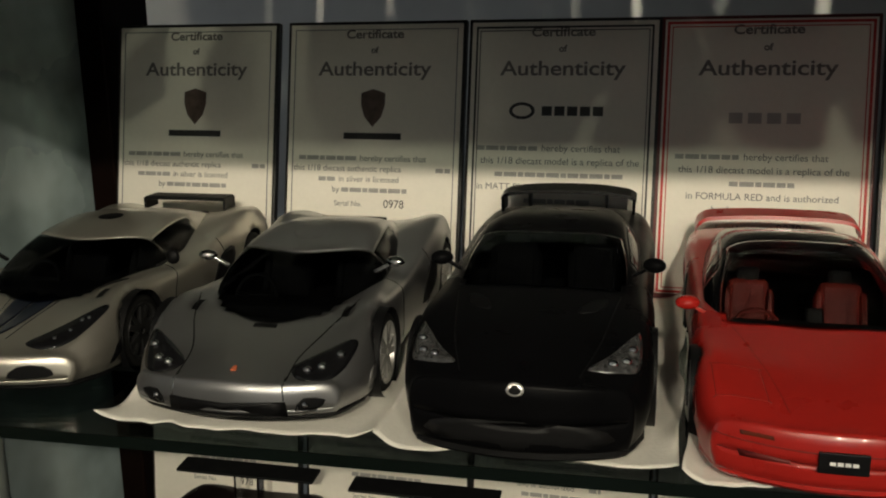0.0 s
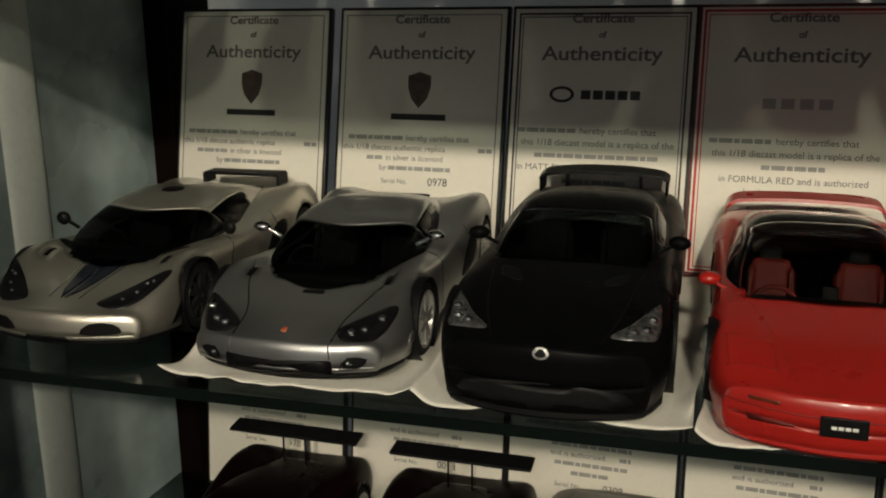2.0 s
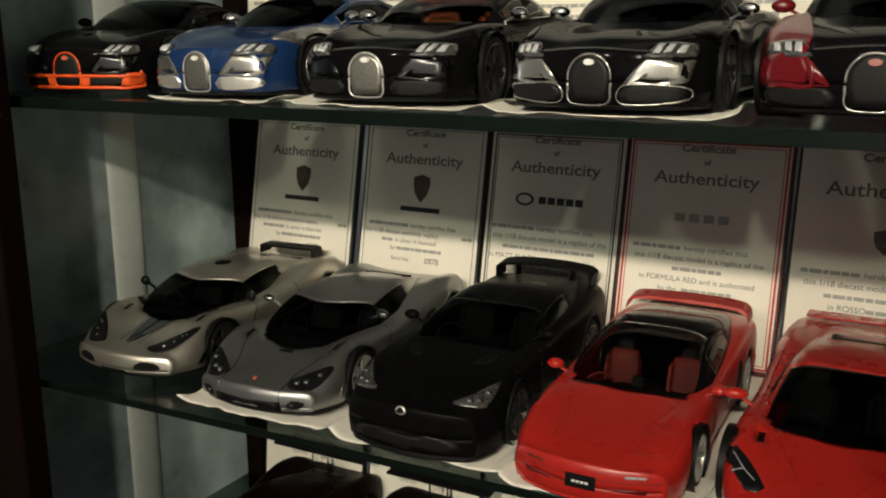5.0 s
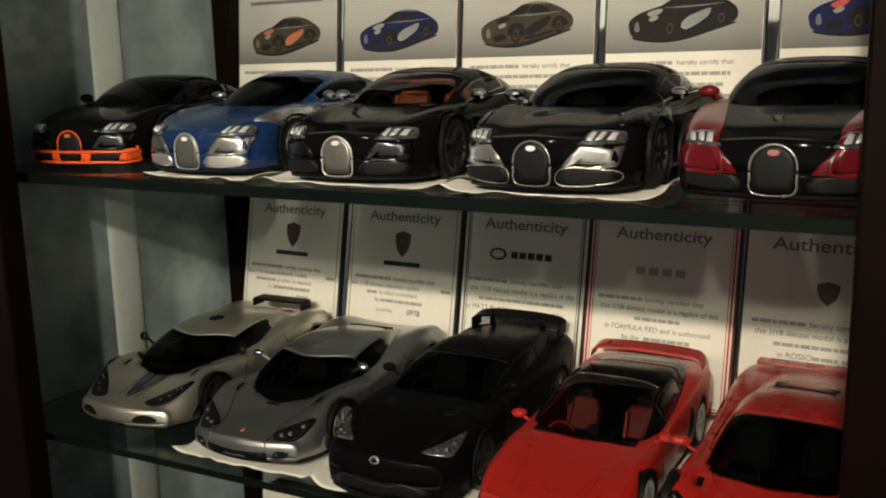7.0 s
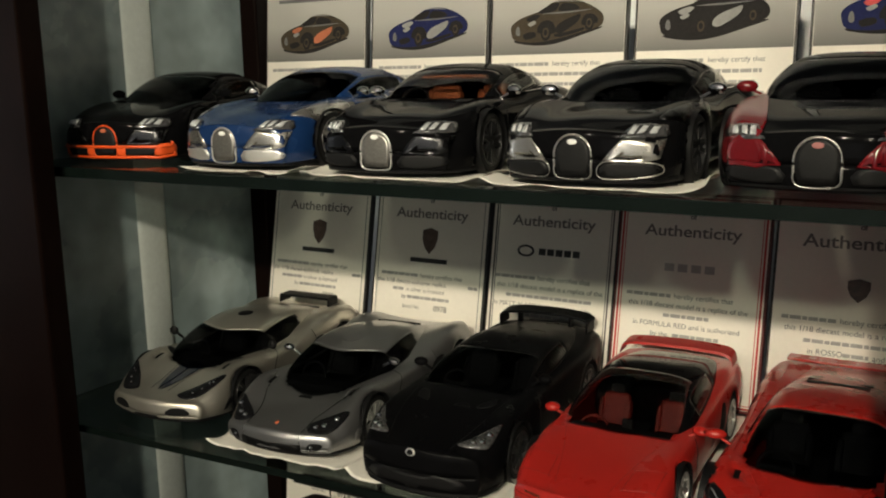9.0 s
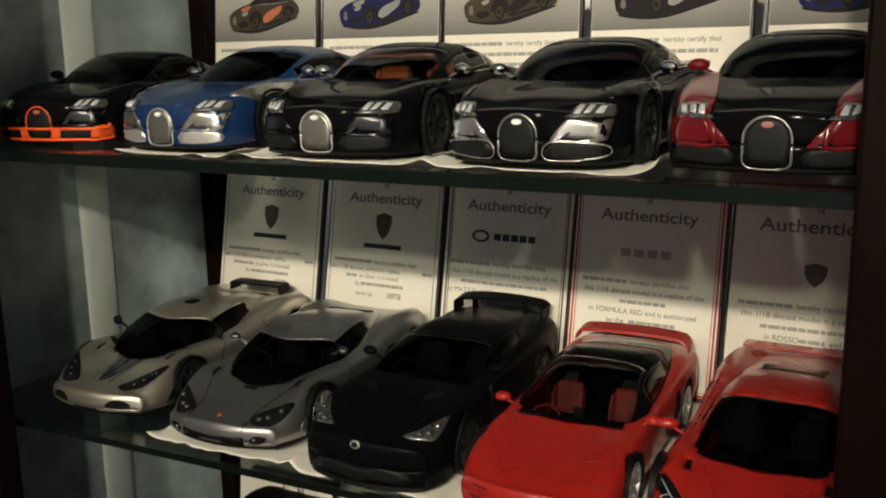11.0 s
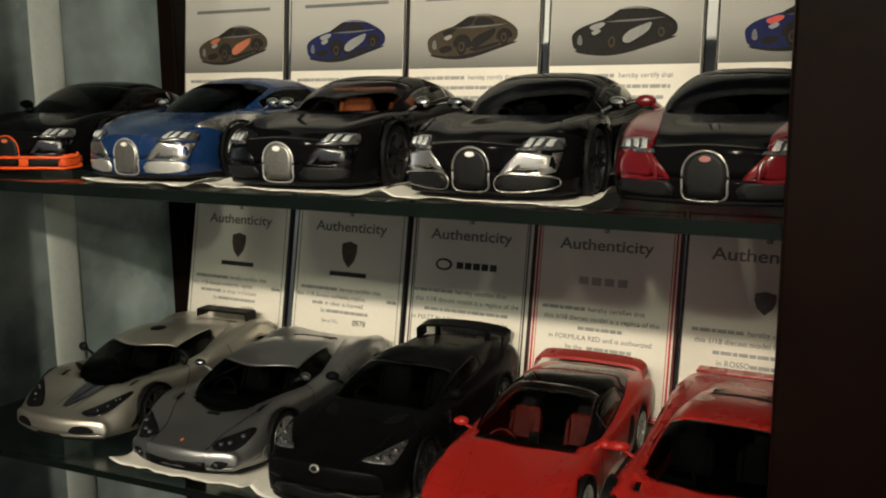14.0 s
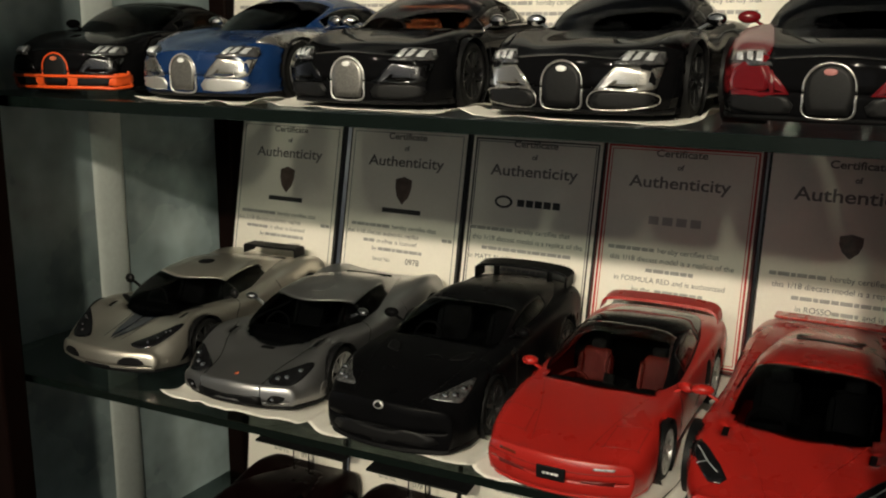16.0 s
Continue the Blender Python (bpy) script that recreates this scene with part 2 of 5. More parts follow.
class Car:
    """A 1:18 model: the numbers are those of the full-size car in metres, nose at y = 0 and looking to -y."""

    def __init__(self, name, label, paint, rows, cabin, m, axles, tyre=(0.33, 0.345), bow=0.25, group="", tail=0.12, nose=0.07, pivot=0.42,
                 screen_bow=0.35, screen_end=0.0, roof=None, pillar=0.40, window=None, wrap=0.0, side_top=None, glass=None, cross=(0.96, 0.985, 0.86, 0.45), category="model car"):
        self.ob = thing(name, label, category, m, group)
        self.rows, self.cab, self.paint = rows, cabin, paint
        self.W = max(r[1] for r in rows)
        self.L, self.bow, self.tail, self.cross = rows[-1][0], bow, tail, cross
        self.axles, self.tyre = axles, tyre
        self.screen_bow, self.glass = screen_bow, glass or DARKGLASS
        self.make_body(nose, pivot)
        self.make_cabin(screen_end, roof or paint, pillar, window, wrap, side_top if side_top else pillar - 0.07)
        self.make_wheels()

    def section(self, y, n):
        w, zb, zs, zf, zm, zc = spline(self.rows, y)
        c = self.cross
        keys = [(0.0, w * c[0], zb), (0.22, w, zb + 0.42 * (zs - zb)), (0.45, w * c[1], zs), (0.62, w * c[2], zf), (0.82, w * c[3], zm), (1.0, 0.0, zc), (1.18, -w * c[3], zm)]
        out = []
        for i in range(n + 1):
            x, z = spline(keys, i / n)
            out.append((max(x, 0.0), z))
        return [(out[0][0] * k / 6, zb) for k in range(6)] + out

    def sweep(self, x, y):
        f = (x / self.W) ** 2
        return self.bow * f * max(0.0, 1 - y / 1.1) ** 2 - self.tail * f * max(0.0, 1 - (self.L - y) / 1.1) ** 2

    def make_body(self, nose, pivot):
        n = 34
        ys = [self.L * i / 84 for i in range(85)]
        st = []
        for k in (90, 83, 70, 50, 30, 14):
            c, s = 1 - (1 - math.cos(radians(k))) ** 2.2, math.sin(radians(k))
            sec = self.section(0, n)
            zm = sec[0][1] + pivot * (sec[-1][1] - sec[0][1])
            st.append([(x * (1 - 0.06 * (1 - c)), -nose * s, zm + (z - zm) * max(c, 0.02)) for x, z in sec])
        for y in ys:
            st.append([(x, y, z) for x, z in self.section(y, n)])
        for k in (20, 45, 70, 90):
            c, s = math.cos(radians(k)), math.sin(radians(k))
            sec = self.section(self.L, n)
            zm = 0.5 * (sec[0][1] + sec[-1][1])
            st.append([(x * (1 - 0.04 * (1 - c)), self.L + 0.05 * s, zm + (z - zm) * max(c, 0.02)) for x, z in sec])
        bm = bmesh.new()
        grid = []
        for sec in st:
            row = [bm.verts.new((x * K, (y + self.sweep(x, y)) * K, z * K)) for x, y, z in sec]
            row += [bm.verts.new((-x * K, (y + self.sweep(x, y)) * K, z * K)) for x, y, z in reversed(sec[:-1])]
            grid.append(row)
        for r0, r1 in zip(grid, grid[1:]):
            for a, b, c, d in zip(r0, r0[1:], r1[1:], r1):
                bm.faces.new((a, b, c, d))
        bmesh.ops.remove_doubles(bm, verts=bm.verts[:], dist=1e-7)
        # wheel arches: round the edge of the opening, then take its inside away
        gone = set()
        for (ya, r) in zip(self.axles, self.tyre):
            R, c = (r + 0.055) * K, Vector((0, ya * K, r * K))
            for v in bm.verts:
                if abs(v.co.x) > 0.60 * self.W * K:
                    d = Vector((0, v.co.y, v.co.z)) - c
                    if abs(d.length - R) < 0.03 * K and d.length > 0:
                        p = c + d.normalized() * R
                        v.co.y, v.co.z = p.y, p.z
            for f in bm.faces:
                if all(abs(v.co.x) > 0.58 * self.W * K and (Vector((0, v.co.y, v.co.z)) - c).length < R + 1e-6 for v in f.verts):
                    gone.add(f)
        # the cockpit opening under the glass
        y0, y1 = self.cab[0][0], self.cab[-1][0]
        for f in bm.faces:
            p = f.calc_center_median() / K
            if y0 + 0.12 < p.y < y1 - 0.12:
                wb, zb = spline(self.cab, p.y - self.screen_bow * (p.x / self.W) ** 2 * max(0.0, 1 - (p.y - y0) / (y1 - y0) * 1.6))[:2]
                if abs(p.x) < wb - 0.09 and p.z > 0.5:
                    gone.add(f)
        full = bm.copy()
        bmesh.ops.recalc_face_normals(full, faces=full.faces[:])
        self.tree = BVHTree.FromBMesh(full)
        full.free()
        bmesh.ops.delete(bm, geom=list(gone), context="FACES")
        bmesh.ops.recalc_face_normals(bm, faces=bm.faces[:])
        self.body = part("body", bm, self.paint, self.ob)
        mod = self.body.modifiers.new("thickness", "SOLIDIFY")
        mod.thickness, mod.offset = 0.0007, -1
        # chassis tub, dark, filling the inside
        w0 = 0.72 * self.W
        bm = bmesh.new()
        box(bm, -w0 * 0.86 * K, w0 * 0.86 * K, 0.22 * K, (self.L - 0.15) * K, 0.085 * K, 0.42 * K, 0.0008)
        part("chassis", bm, TRIM, self.ob, "black plastic chassis", False)

    def splitter(self, material, depth=0.06, z=0.07, w=0.92):
        """A thin lip under the nose that follows its curve."""
        bm = bmesh.new()
        n = 28
        rows = []
        for k in range(n + 1):
            x = self.W * w * (2 * k / n - 1)
            y = self.bow * (x / self.W) ** 2 * 1.15 - depth + 0.55 * max(0.0, abs(x) / (self.W * w) - 0.80) ** 2 * 12
            rows.append([bm.verts.new((x * K, (y + dy) * K, zz * K)) for dy, zz in ((0, z), (0.02, z - 0.022), (0.5, z - 0.022), (0.5, z + 0.03), (0.03, z + 0.03))])
        for a, b in zip(rows, rows[1:]):
            for i in range(5):
                bm.faces.new((a[i], a[(i + 1) % 5], b[(i + 1) % 5], b[i]))
        bm.faces.new(rows[0])
        bm.faces.new(rows[-1][::-1])
        bmesh.ops.recalc_face_normals(bm, faces=bm.faces[:])
        return part("splitter", bm, material, self.ob, "", False)

    def cabin_section(self, y, n, j):
        wb, zb, wr, zr = spline(self.cab, y)
        keys = [(0.0, wb, zb), (0.3, wb + (wr - wb) * 0.42, zb + (zr - zb) * 0.55), (0.52, wr, zb + (zr - zb) * 0.86), (0.72, wr * 0.62, zb + (zr - zb) * 0.97), (1.0, 0.0, zr), (1.2, -wr * 0.6, zr)]
        x, z = spline(keys, j / n)
        return max(x, 0.0), z

    def make_cabin(self, screen_end, roof, pillar, window, wrap, side_top):
        y0, y1 = self.cab[0][0], self.cab[-1][0]
        n, m = 24, 56
        cut = max(4, int(m * 0.4))

        def row_y(i, v):
            edge = screen_end + wrap * (1 - v) ** 1.5
            return y0 + (edge - y0) * i / cut if i <= cut else edge + (y1 - edge) * (i - cut) / (m - cut)

        pts = []
        for i in range(m + 1):
            row = []
            for j in range(n + 1):
                y = row_y(i, j / n)
                x, z = self.cabin_section(y, n, j)
                row.append((x, y + self.screen_bow * (x / self.W) ** 2 * max(0.0, 1 - (y - y0) / (y1 - y0) * 1.6), z))
            pts.append(row)
        win = window or (screen_end - 0.45, y1 - 1.0)
        kinds = {"windscreen": bmesh.new(), "roof": bmesh.new(), "side_window": bmesh.new(), "side_window2": bmesh.new()}
        cache = {k: {} for k in kinds}

        def vert(kind, i, j, s):
            key = (i, j, s if j < n else 1)
            if key not in cache[kind]:
                x, y, z = pts[i][j]
                cache[kind][key] = kinds[kind].verts.new((s * x * K, y * K, z * K))
            return cache[kind][key]

        for i in range(m):
            for j in range(n):
                v = (j + 0.5) / n
                y = row_y(i + 0.5, v)
                if i < cut and v > pillar:
                    kind = "windscreen"
                elif v < side_top and win[0] < y < win[1] and v > 0.06:
                    kind = "side"
                else:
                    kind = "roof"
                for s in (1, -1):
                    k = kind if kind != "side" else ("side_window" if s > 0 else "side_window2")
                    q = [vert(k, i, j, s), vert(k, i, j + 1, s), vert(k, i + 1, j + 1, s), vert(k, i + 1, j, s)]
                    q = [p for t, p in enumerate(q) if p not in q[:t]]
                    if len(q) > 2:
                        try:
                            kinds[k].faces.new(q)
                        except ValueError:
                            pass
        for k, bm in kinds.items():
            bmesh.ops.recalc_face_normals(bm, faces=bm.faces[:])
            ob = part(k.rstrip("2"), bm, roof if k == "roof" else self.glass, self.ob, "" if k == "roof" else "tinted glass")
            mod = ob.modifiers.new("thickness", "SOLIDIFY")
            mod.thickness, mod.offset = 0.0006, -1
            if k != "roof":
                ob.visible_shadow = False

    def make_wheels(self):
        for (ya, r) in zip(self.axles, self.tyre):
            for s in (1, -1):
                w = 0.26 if ya < 2 else 0.31
                tyre = lathe([(-w / 2 * K, r * 0.80 * K), (-w / 2 * K, r * 0.93 * K), (-w * 0.42 * K, r * K), (w * 0.42 * K, r * K), (w / 2 * K, r * 0.93 * K), (w / 2 * K, r * 0.80 * K)], 36, False)
                t = part("wheel", tyre, RUBBER, self.ob, "black rubber tyre on a spoked rim")
                t.location = (s * (self.W - w / 2 - 0.012) * K, ya * K, r * K)
                bm = lathe([(0.0, r * 0.78 * K), (w * 0.46 * K, r * 0.82 * K), (w * 0.51 * K, r * 0.80 * K), (w * 0.48 * K, r * 0.73 * K), (w * 0.15 * K, r * 0.66 * K)], 36, False)
                for k in range(10):
                    a = 2 * math.pi * k / 10
                    b2 = box(bmesh.new(), 0.30 * w * K, 0.47 * w * K, -0.026 * K, 0.026 * K, 0.03 * K, r * 0.76 * K)
                    me = bpy.data.meshes.new("spoke")
                    bmesh.ops.rotate(b2, verts=b2.verts[:], cent=(0, 0, 0), matrix=Matrix.Rotation(a + (0.10 if k % 2 else -0.10), 3, "X"))
                    b2.to_mesh(me)
                    b2.free()
                    bm.from_mesh(me)
                    bpy.data.meshes.remove(me)
                liner = lathe([(-0.22 * K, 0.0002), (-0.22 * K, (r + 0.052) * K), (0.145 * K, (r + 0.052) * K)], 28)
                if s < 0:
                    bmesh.ops.rotate(liner, cent=(0, 0, 0), matrix=Matrix.Rotation(math.pi, 3, "Z"), verts=liner.verts[:])
                for f in [f for f in liner.faces if len(f.verts) > 4 and abs(f.calc_center_median().x) < 0.17 * K]:
                    bmesh.ops.delete(liner, geom=[f], context="FACES")
                part("wheel_liner", liner, TRIM, t)
                rim = part("rim", bm, DARKRIM if self.paint in (SILVER, BLACK, MATT) else RIM, t, "dark alloy rim" if self.paint in (SILVER, BLACK, MATT) else "silver alloy rim", False)
                if s < 0:
                    rim.rotation_euler = (0, 0, math.pi)

    # ---- surface details ----
    def cast(self, side, a, b):
        if side == "front":
            o, d = Vector((a * K, -0.5, b * K)), Vector((0, 1, 0))
        elif side == "top":
            o, d = Vector((a * K, b * K, 0.5)), Vector((0, 0, -1))
        else:
            o, d = Vector((side * 0.5, a * K, b * K)), Vector((-side, 0, 0))
        p, nrm, _, _ = self.tree.ray_cast(o, d)
        if p is None:
            return None, None
        if nrm.dot(d) > 0:
            nrm = -nrm
        return p, nrm

    def decal(self, name, pts, side, material, lift=0.006, dome=0.0, label="", curve=5, rings=4, parent=None):
        """A piece that follows the body's surface: an outline in full-size metres, seen from the front (x, z), the top (x, y) or a side (y, z)."""
        out = closed_curve(pts, curve) if curve else list(pts)
        cx, cy = sum(p[0] for p in out) / len(out), sum(p[1] for p in out) / len(out)
        bm = bmesh.new()
        loops = []
        for r in range(rings + 1):
            f = r / rings
            loop = []
            for px, py in (out if r else [(cx, cy)]):
                x, y = cx + (px - cx) * f, cy + (py - cy) * f
                p, nrm = self.cast(side, x, y)
                if p is None:
                    loop.append(None)
                    continue
                loop.append(bm.verts.new(p + nrm * (lift + dome * (1 - f * f)) * K))
            loops.append(loop)
        n = len(out)
        c = loops[0][0]
        for k in range(n):
            a, b = loops[1][k], loops[1][(k + 1) % n]
            if c and a and b:
                bm.faces.new((c, a, b))
            for r in range(1, rings):
                q = (loops[r][k], loops[r + 1][k], loops[r + 1][(k + 1) % n], loops[r][(k + 1) % n])
                if all(q):
                    bm.faces.new(q)
        bmesh.ops.recalc_face_normals(bm, faces=bm.faces[:])
        ob = part(name, bm, material, parent or self.ob, label)
        mod = ob.modifiers.new("thickness", "SOLIDIFY")
        mod.thickness, mod.offset = max(lift, 0.004) * K, 0
        return ob

    def pair(self, name, pts, side, material, **kw):
        obs = [self.decal(name, pts, side, material, **kw)]
        if side in (1, -1):
            obs.append(self.decal(name, pts, -side, material, **kw))
        else:
            obs.append(self.decal(name, [(-x, y) for x, y in pts], side, material, **kw))
        return obs

    def strip(self, name, path, side, width, material, lift=0.006, closed=False, label=""):
        """A narrow band along a path on the surface: seams, rims, stripes."""
        pts = closed_curve(path, 6) if closed else [tuple(spline([(i, *p) for i, p in enumerate(path)], k / 6)) for k in range(6 * (len(path) - 1) + 1)]
        cur = bpy.data.curves.new(name, "CURVE")
        cur.dimensions, cur.bevel_depth, cur.bevel_resolution = "3D", width * K, 2
        found = [self.cast(side, *p) for p in pts]
        found = [p + nrm * lift * K for p, nrm in found if p is not None]
        sp = cur.splines.new("POLY")
        sp.points.add(len(found) - 1)
        for q, p in zip(sp.points, found):
            q.co = (*p, 1)
        sp.use_cyclic_u = closed
        tmp = new(name + "_curve", cur)
        me = bpy.data.meshes.new_from_object(tmp.evaluated_get(bpy.context.evaluated_depsgraph_get()))
        bpy.data.objects.remove(tmp)
        bpy.data.curves.remove(cur)
        me.materials.clear()
        me.materials.append(material)
        for p in me.polygons:
            p.use_smooth = True
        ob = new(name, me)
        ob.parent = self.ob
        if label:
            ob["label"] = label
        return ob

    def blob(self, name, c, r, material, parent=None, label="", turn=0.0, tilt=0.0):
        bm = bmesh.new()
        bmesh.ops.create_uvsphere(bm, u_segments=20, v_segments=12, radius=1)
        bmesh.ops.scale(bm, vec=Vector(r) * K, verts=bm.verts[:])
        bmesh.ops.rotate(bm, cent=(0, 0, 0), matrix=Matrix.Rotation(radians(turn), 3, "Z") @ Matrix.Rotation(radians(tilt), 3, "X"), verts=bm.verts[:])
        bmesh.ops.translate(bm, vec=Vector(c) * K, verts=bm.verts[:])
        return part(name, bm, material, parent or self.ob, label)

    def bar(self, name, c, half, material, bevel=0.012, parent=None, label="", rot=None):
        bm = box(bmesh.new(), -half[0] * K, half[0] * K, -half[1] * K, half[1] * K, -half[2] * K, half[2] * K, bevel * K)
        if rot:
            bmesh.ops.rotate(bm, cent=(0, 0, 0), matrix=Euler([radians(a) for a in rot]).to_matrix(), verts=bm.verts[:])
        bmesh.ops.translate(bm, vec=Vector(c) * K, verts=bm.verts[:])
        return part(name, bm, material, parent or self.ob, label, False)

    def mirrors(self, x, y, z, material, r=(0.11, 0.06, 0.065), stalk=0.10):
        for s in (1, -1):
            mir = self.blob("wing_mirror", (s * x, y, z), r, material, turn=-12 * s)
            self.bar("mirror_stalk", (s * (x - stalk), y + 0.01, z - 0.06), (0.09, 0.02, 0.014), material, 0.005, mir, rot=(0, -28 * s, 0))

    def seats(self, y, z, material, wheel_side=-1, w=0.26):
        for s in (1, -1):
            seat = self.bar("seat", (s * 0.38, y, z), (w, 0.28, 0.07), material, 0.03)
            self.bar("seat_back", (s * 0.38, y + 0.36, z + 0.24), (w * 0.80, 0.06, 0.28), material, 0.05, seat, rot=(-24, 0, 0))
            for e in (1, -1):
                self.bar("seat_bolster", (s * 0.38 + e * w * 0.82, y + 0.33, z + 0.20), (w * 0.16, 0.09, 0.24), CABIN if material is CABIN else material, 0.05, seat, rot=(-24, 0, 0))
            self.bar("headrest", (s * 0.38, y + 0.50, z + 0.52), (w * 0.45, 0.05, 0.08), CABIN, 0.04, seat, rot=(-24, 0, 0))
        self.bar("dashboard", (0, y - 0.75, z + 0.22), (0.66, 0.16, 0.12), CABIN, 0.05)
        self.bar("centre_console", (0, y - 0.1, z + 0.05), (0.10, 0.5, 0.12), CABIN, 0.03)
        bm = bmesh.new()
        vs = [[bm.verts.new(((0.19 + 0.02 * math.cos(b)) * math.cos(a) * K, (0.19 + 0.02 * math.cos(b)) * math.sin(a) * K, 0.02 * math.sin(b) * K))
               for b in (2 * math.pi * j / 8 for j in range(8))] for a in (2 * math.pi * k / 28 for k in range(28))]
        for i in range(28):
            for j in range(8):
                bm.faces.new((vs[i][j], vs[(i + 1) % 28][j], vs[(i + 1) % 28][(j + 1) % 8], vs[i][(j + 1) % 8]))
        box(bm, -0.18 * K, 0.18 * K, -0.03 * K, 0.03 * K, -0.012 * K, 0.012 * K)
        bmesh.ops.rotate(bm, cent=(0, 0, 0), matrix=Matrix.Rotation(radians(65), 3, "X"), verts=bm.verts[:])
        bmesh.ops.translate(bm, vec=Vector((wheel_side * 0.38, y - 0.48, z + 0.30)) * K, verts=bm.verts[:])
        part("steering_wheel", bm, material if material is REDSEAT else CABIN, self.ob)


def place(x, y, z, yaw):
    return pose(x, y, SHELF + z, 0, 0, yaw)

# ---- the room and the cabinet ----


tagged(slab("floor", -2.5, 3.0, -4.0, 0.9, -0.1, 0.0, FLOOR), "brown wooden floor of a dim room", "floor", kind="structure")
tagged(slab("ceiling", -2.5, 3.0, -4.0, 0.9, 2.6, 2.7, CEIL), "plain pale painted ceiling", "ceiling", kind="structure")
tagged(slab("wall_back", -2.5, 3.0, 0.80, 0.9, 0.0, 2.6, WALL), "light grey painted wall behind the cabinet", "wall", kind="structure")
wall_front = tagged(new("wall_front"), "light grey painted wall across the room with an added window opening", "wall", kind="structure")
for name, x0, x1, z0, z1 in (("wall_left_piece", -2.5, 0.2, 0.0, 2.6), ("wall_right_piece", 1.8, 3.0, 0.0, 2.6), ("wall_low_piece", 0.2, 1.8, 0.0, 1.0), ("wall_high_piece", 0.2, 1.8, 2.2, 2.6)):
    slab(name, x0, x1, -4.1, -4.0, z0, z1, WALL, wall_front)
# Unseen window frame, added to house the fill light.
added_window_1 = tagged(new("added_window_1"), "unseen plain window with a white frame, added around the fill light", "window", kind="structure")
for x0, x1, z0, z1 in ((0.2, 1.8, 1.0, 1.05), (0.2, 1.8, 2.15, 2.2), (0.2, 0.25, 1.05, 2.15), (1.75, 1.8, 1.05, 2.15), (0.98, 1.02, 1.05, 2.15)):
    slab("window_frame", x0, x1, -4.09, -4.05, z0, z1, CEIL, added_window_1)
wall_left = tagged(new("wall_left"), "light grey painted side wall with a window", "wall", kind="structure")
for name, y0, y1, z0, z1 in (("wall_near_piece", -4.0, -0.42, 0.0, 2.6), ("wall_far_piece", 0.52, 0.80, 0.0, 2.6), ("wall_low_piece", -0.42, 0.52, 0.0, 0.78), ("wall_high_piece", -0.42, 0.52, 2.02, 2.6)):
    slab(name, -2.6, -2.5, y0, y1, z0, z1, WALL, wall_left)
window_2 = tagged(new("window_2"), "plain side window with a white frame", "window", kind="structure")
for y0, y1, z0, z1 in ((-0.42, 0.52, 0.78, 0.80), (-0.42, 0.52, 2.0, 2.02), (-0.42, -0.40, 0.80, 2.0), (0.50, 0.52, 0.80, 2.0)):
    slab("window_frame", -2.59, -2.55, y0, y1, z0, z1, CEIL, window_2)
tagged(slab("wall_right", 3.0, 3.1, -4.0, 0.80, 0.0, 2.6, WALL), "light grey painted side wall", "wall", kind="structure")

UP, LOW = 0.2095, -0.2155
GL, GR = -0.085, 0.615
cabinet = thing("display_cabinet", "tall dark wooden display cabinet with glass shelves", "cabinet")
Z0, Z1 = 0.0, SHELF + 0.75


def cab(name, x0, x1, y0, y1, z0, z1, material, label="", bevel=0.002):
    return slab(name, x0, x1, y0, y1, z0, z1, material, cabinet, label, bevel)


cab("front_stile", -0.103, -0.008, 0.285, 0.305, Z0, Z1, WOOD)
cab("front_stile", 0.566, 0.70, 0.285, 0.305, Z0, Z1, WOOD)
cab("back_post", -0.097, -0.064, 0.60, 0.66, Z0, Z1, WOOD)
cab("back_post", 0.60, 0.66, 0.60, 0.66, Z0, Z1, WOOD)
cab("top_panel", -0.118, 0.70, 0.285, 0.70, Z1, Z1 + 0.03, WOOD)
cab("base_panel", -0.118, 0.70, 0.306, 0.70, 0.02, 0.5, WOOD)
cab("side_panel", GR, GR + 0.02, 0.306, 0.70, 0.5, Z1, WOOD)
cab("side_panel", GL - 0.012, GL, 0.306, 0.60, 0.5, Z1, BLUEWALL, "blue-grey side panel", 0)
# Rounded strip added where a band of light falls on the panel.
strip_bm = bmesh.new()
ring_lo, ring_hi = [], []
for k in range(13):
    a = math.pi * k / 12
    p = (GL + 0.005 * math.sin(a), 0.461 - 0.017 * math.cos(a))
    ring_lo.append(strip_bm.verts.new((*p, 0.51)))
    ring_hi.append(strip_bm.verts.new((*p, Z1 - 0.01)))
for k in range(12):
    strip_bm.faces.new((ring_lo[k], ring_lo[k + 1], ring_hi[k + 1], ring_hi[k]))
strip_bm.faces.new(ring_lo[::-1])
strip_bm.faces.new(ring_hi)
bmesh.ops.recalc_face_normals(strip_bm, faces=strip_bm.faces[:])
part("light_band", strip_bm, LIGHTBAND, cabinet, "pale rounded vertical strip standing in for a band of light")


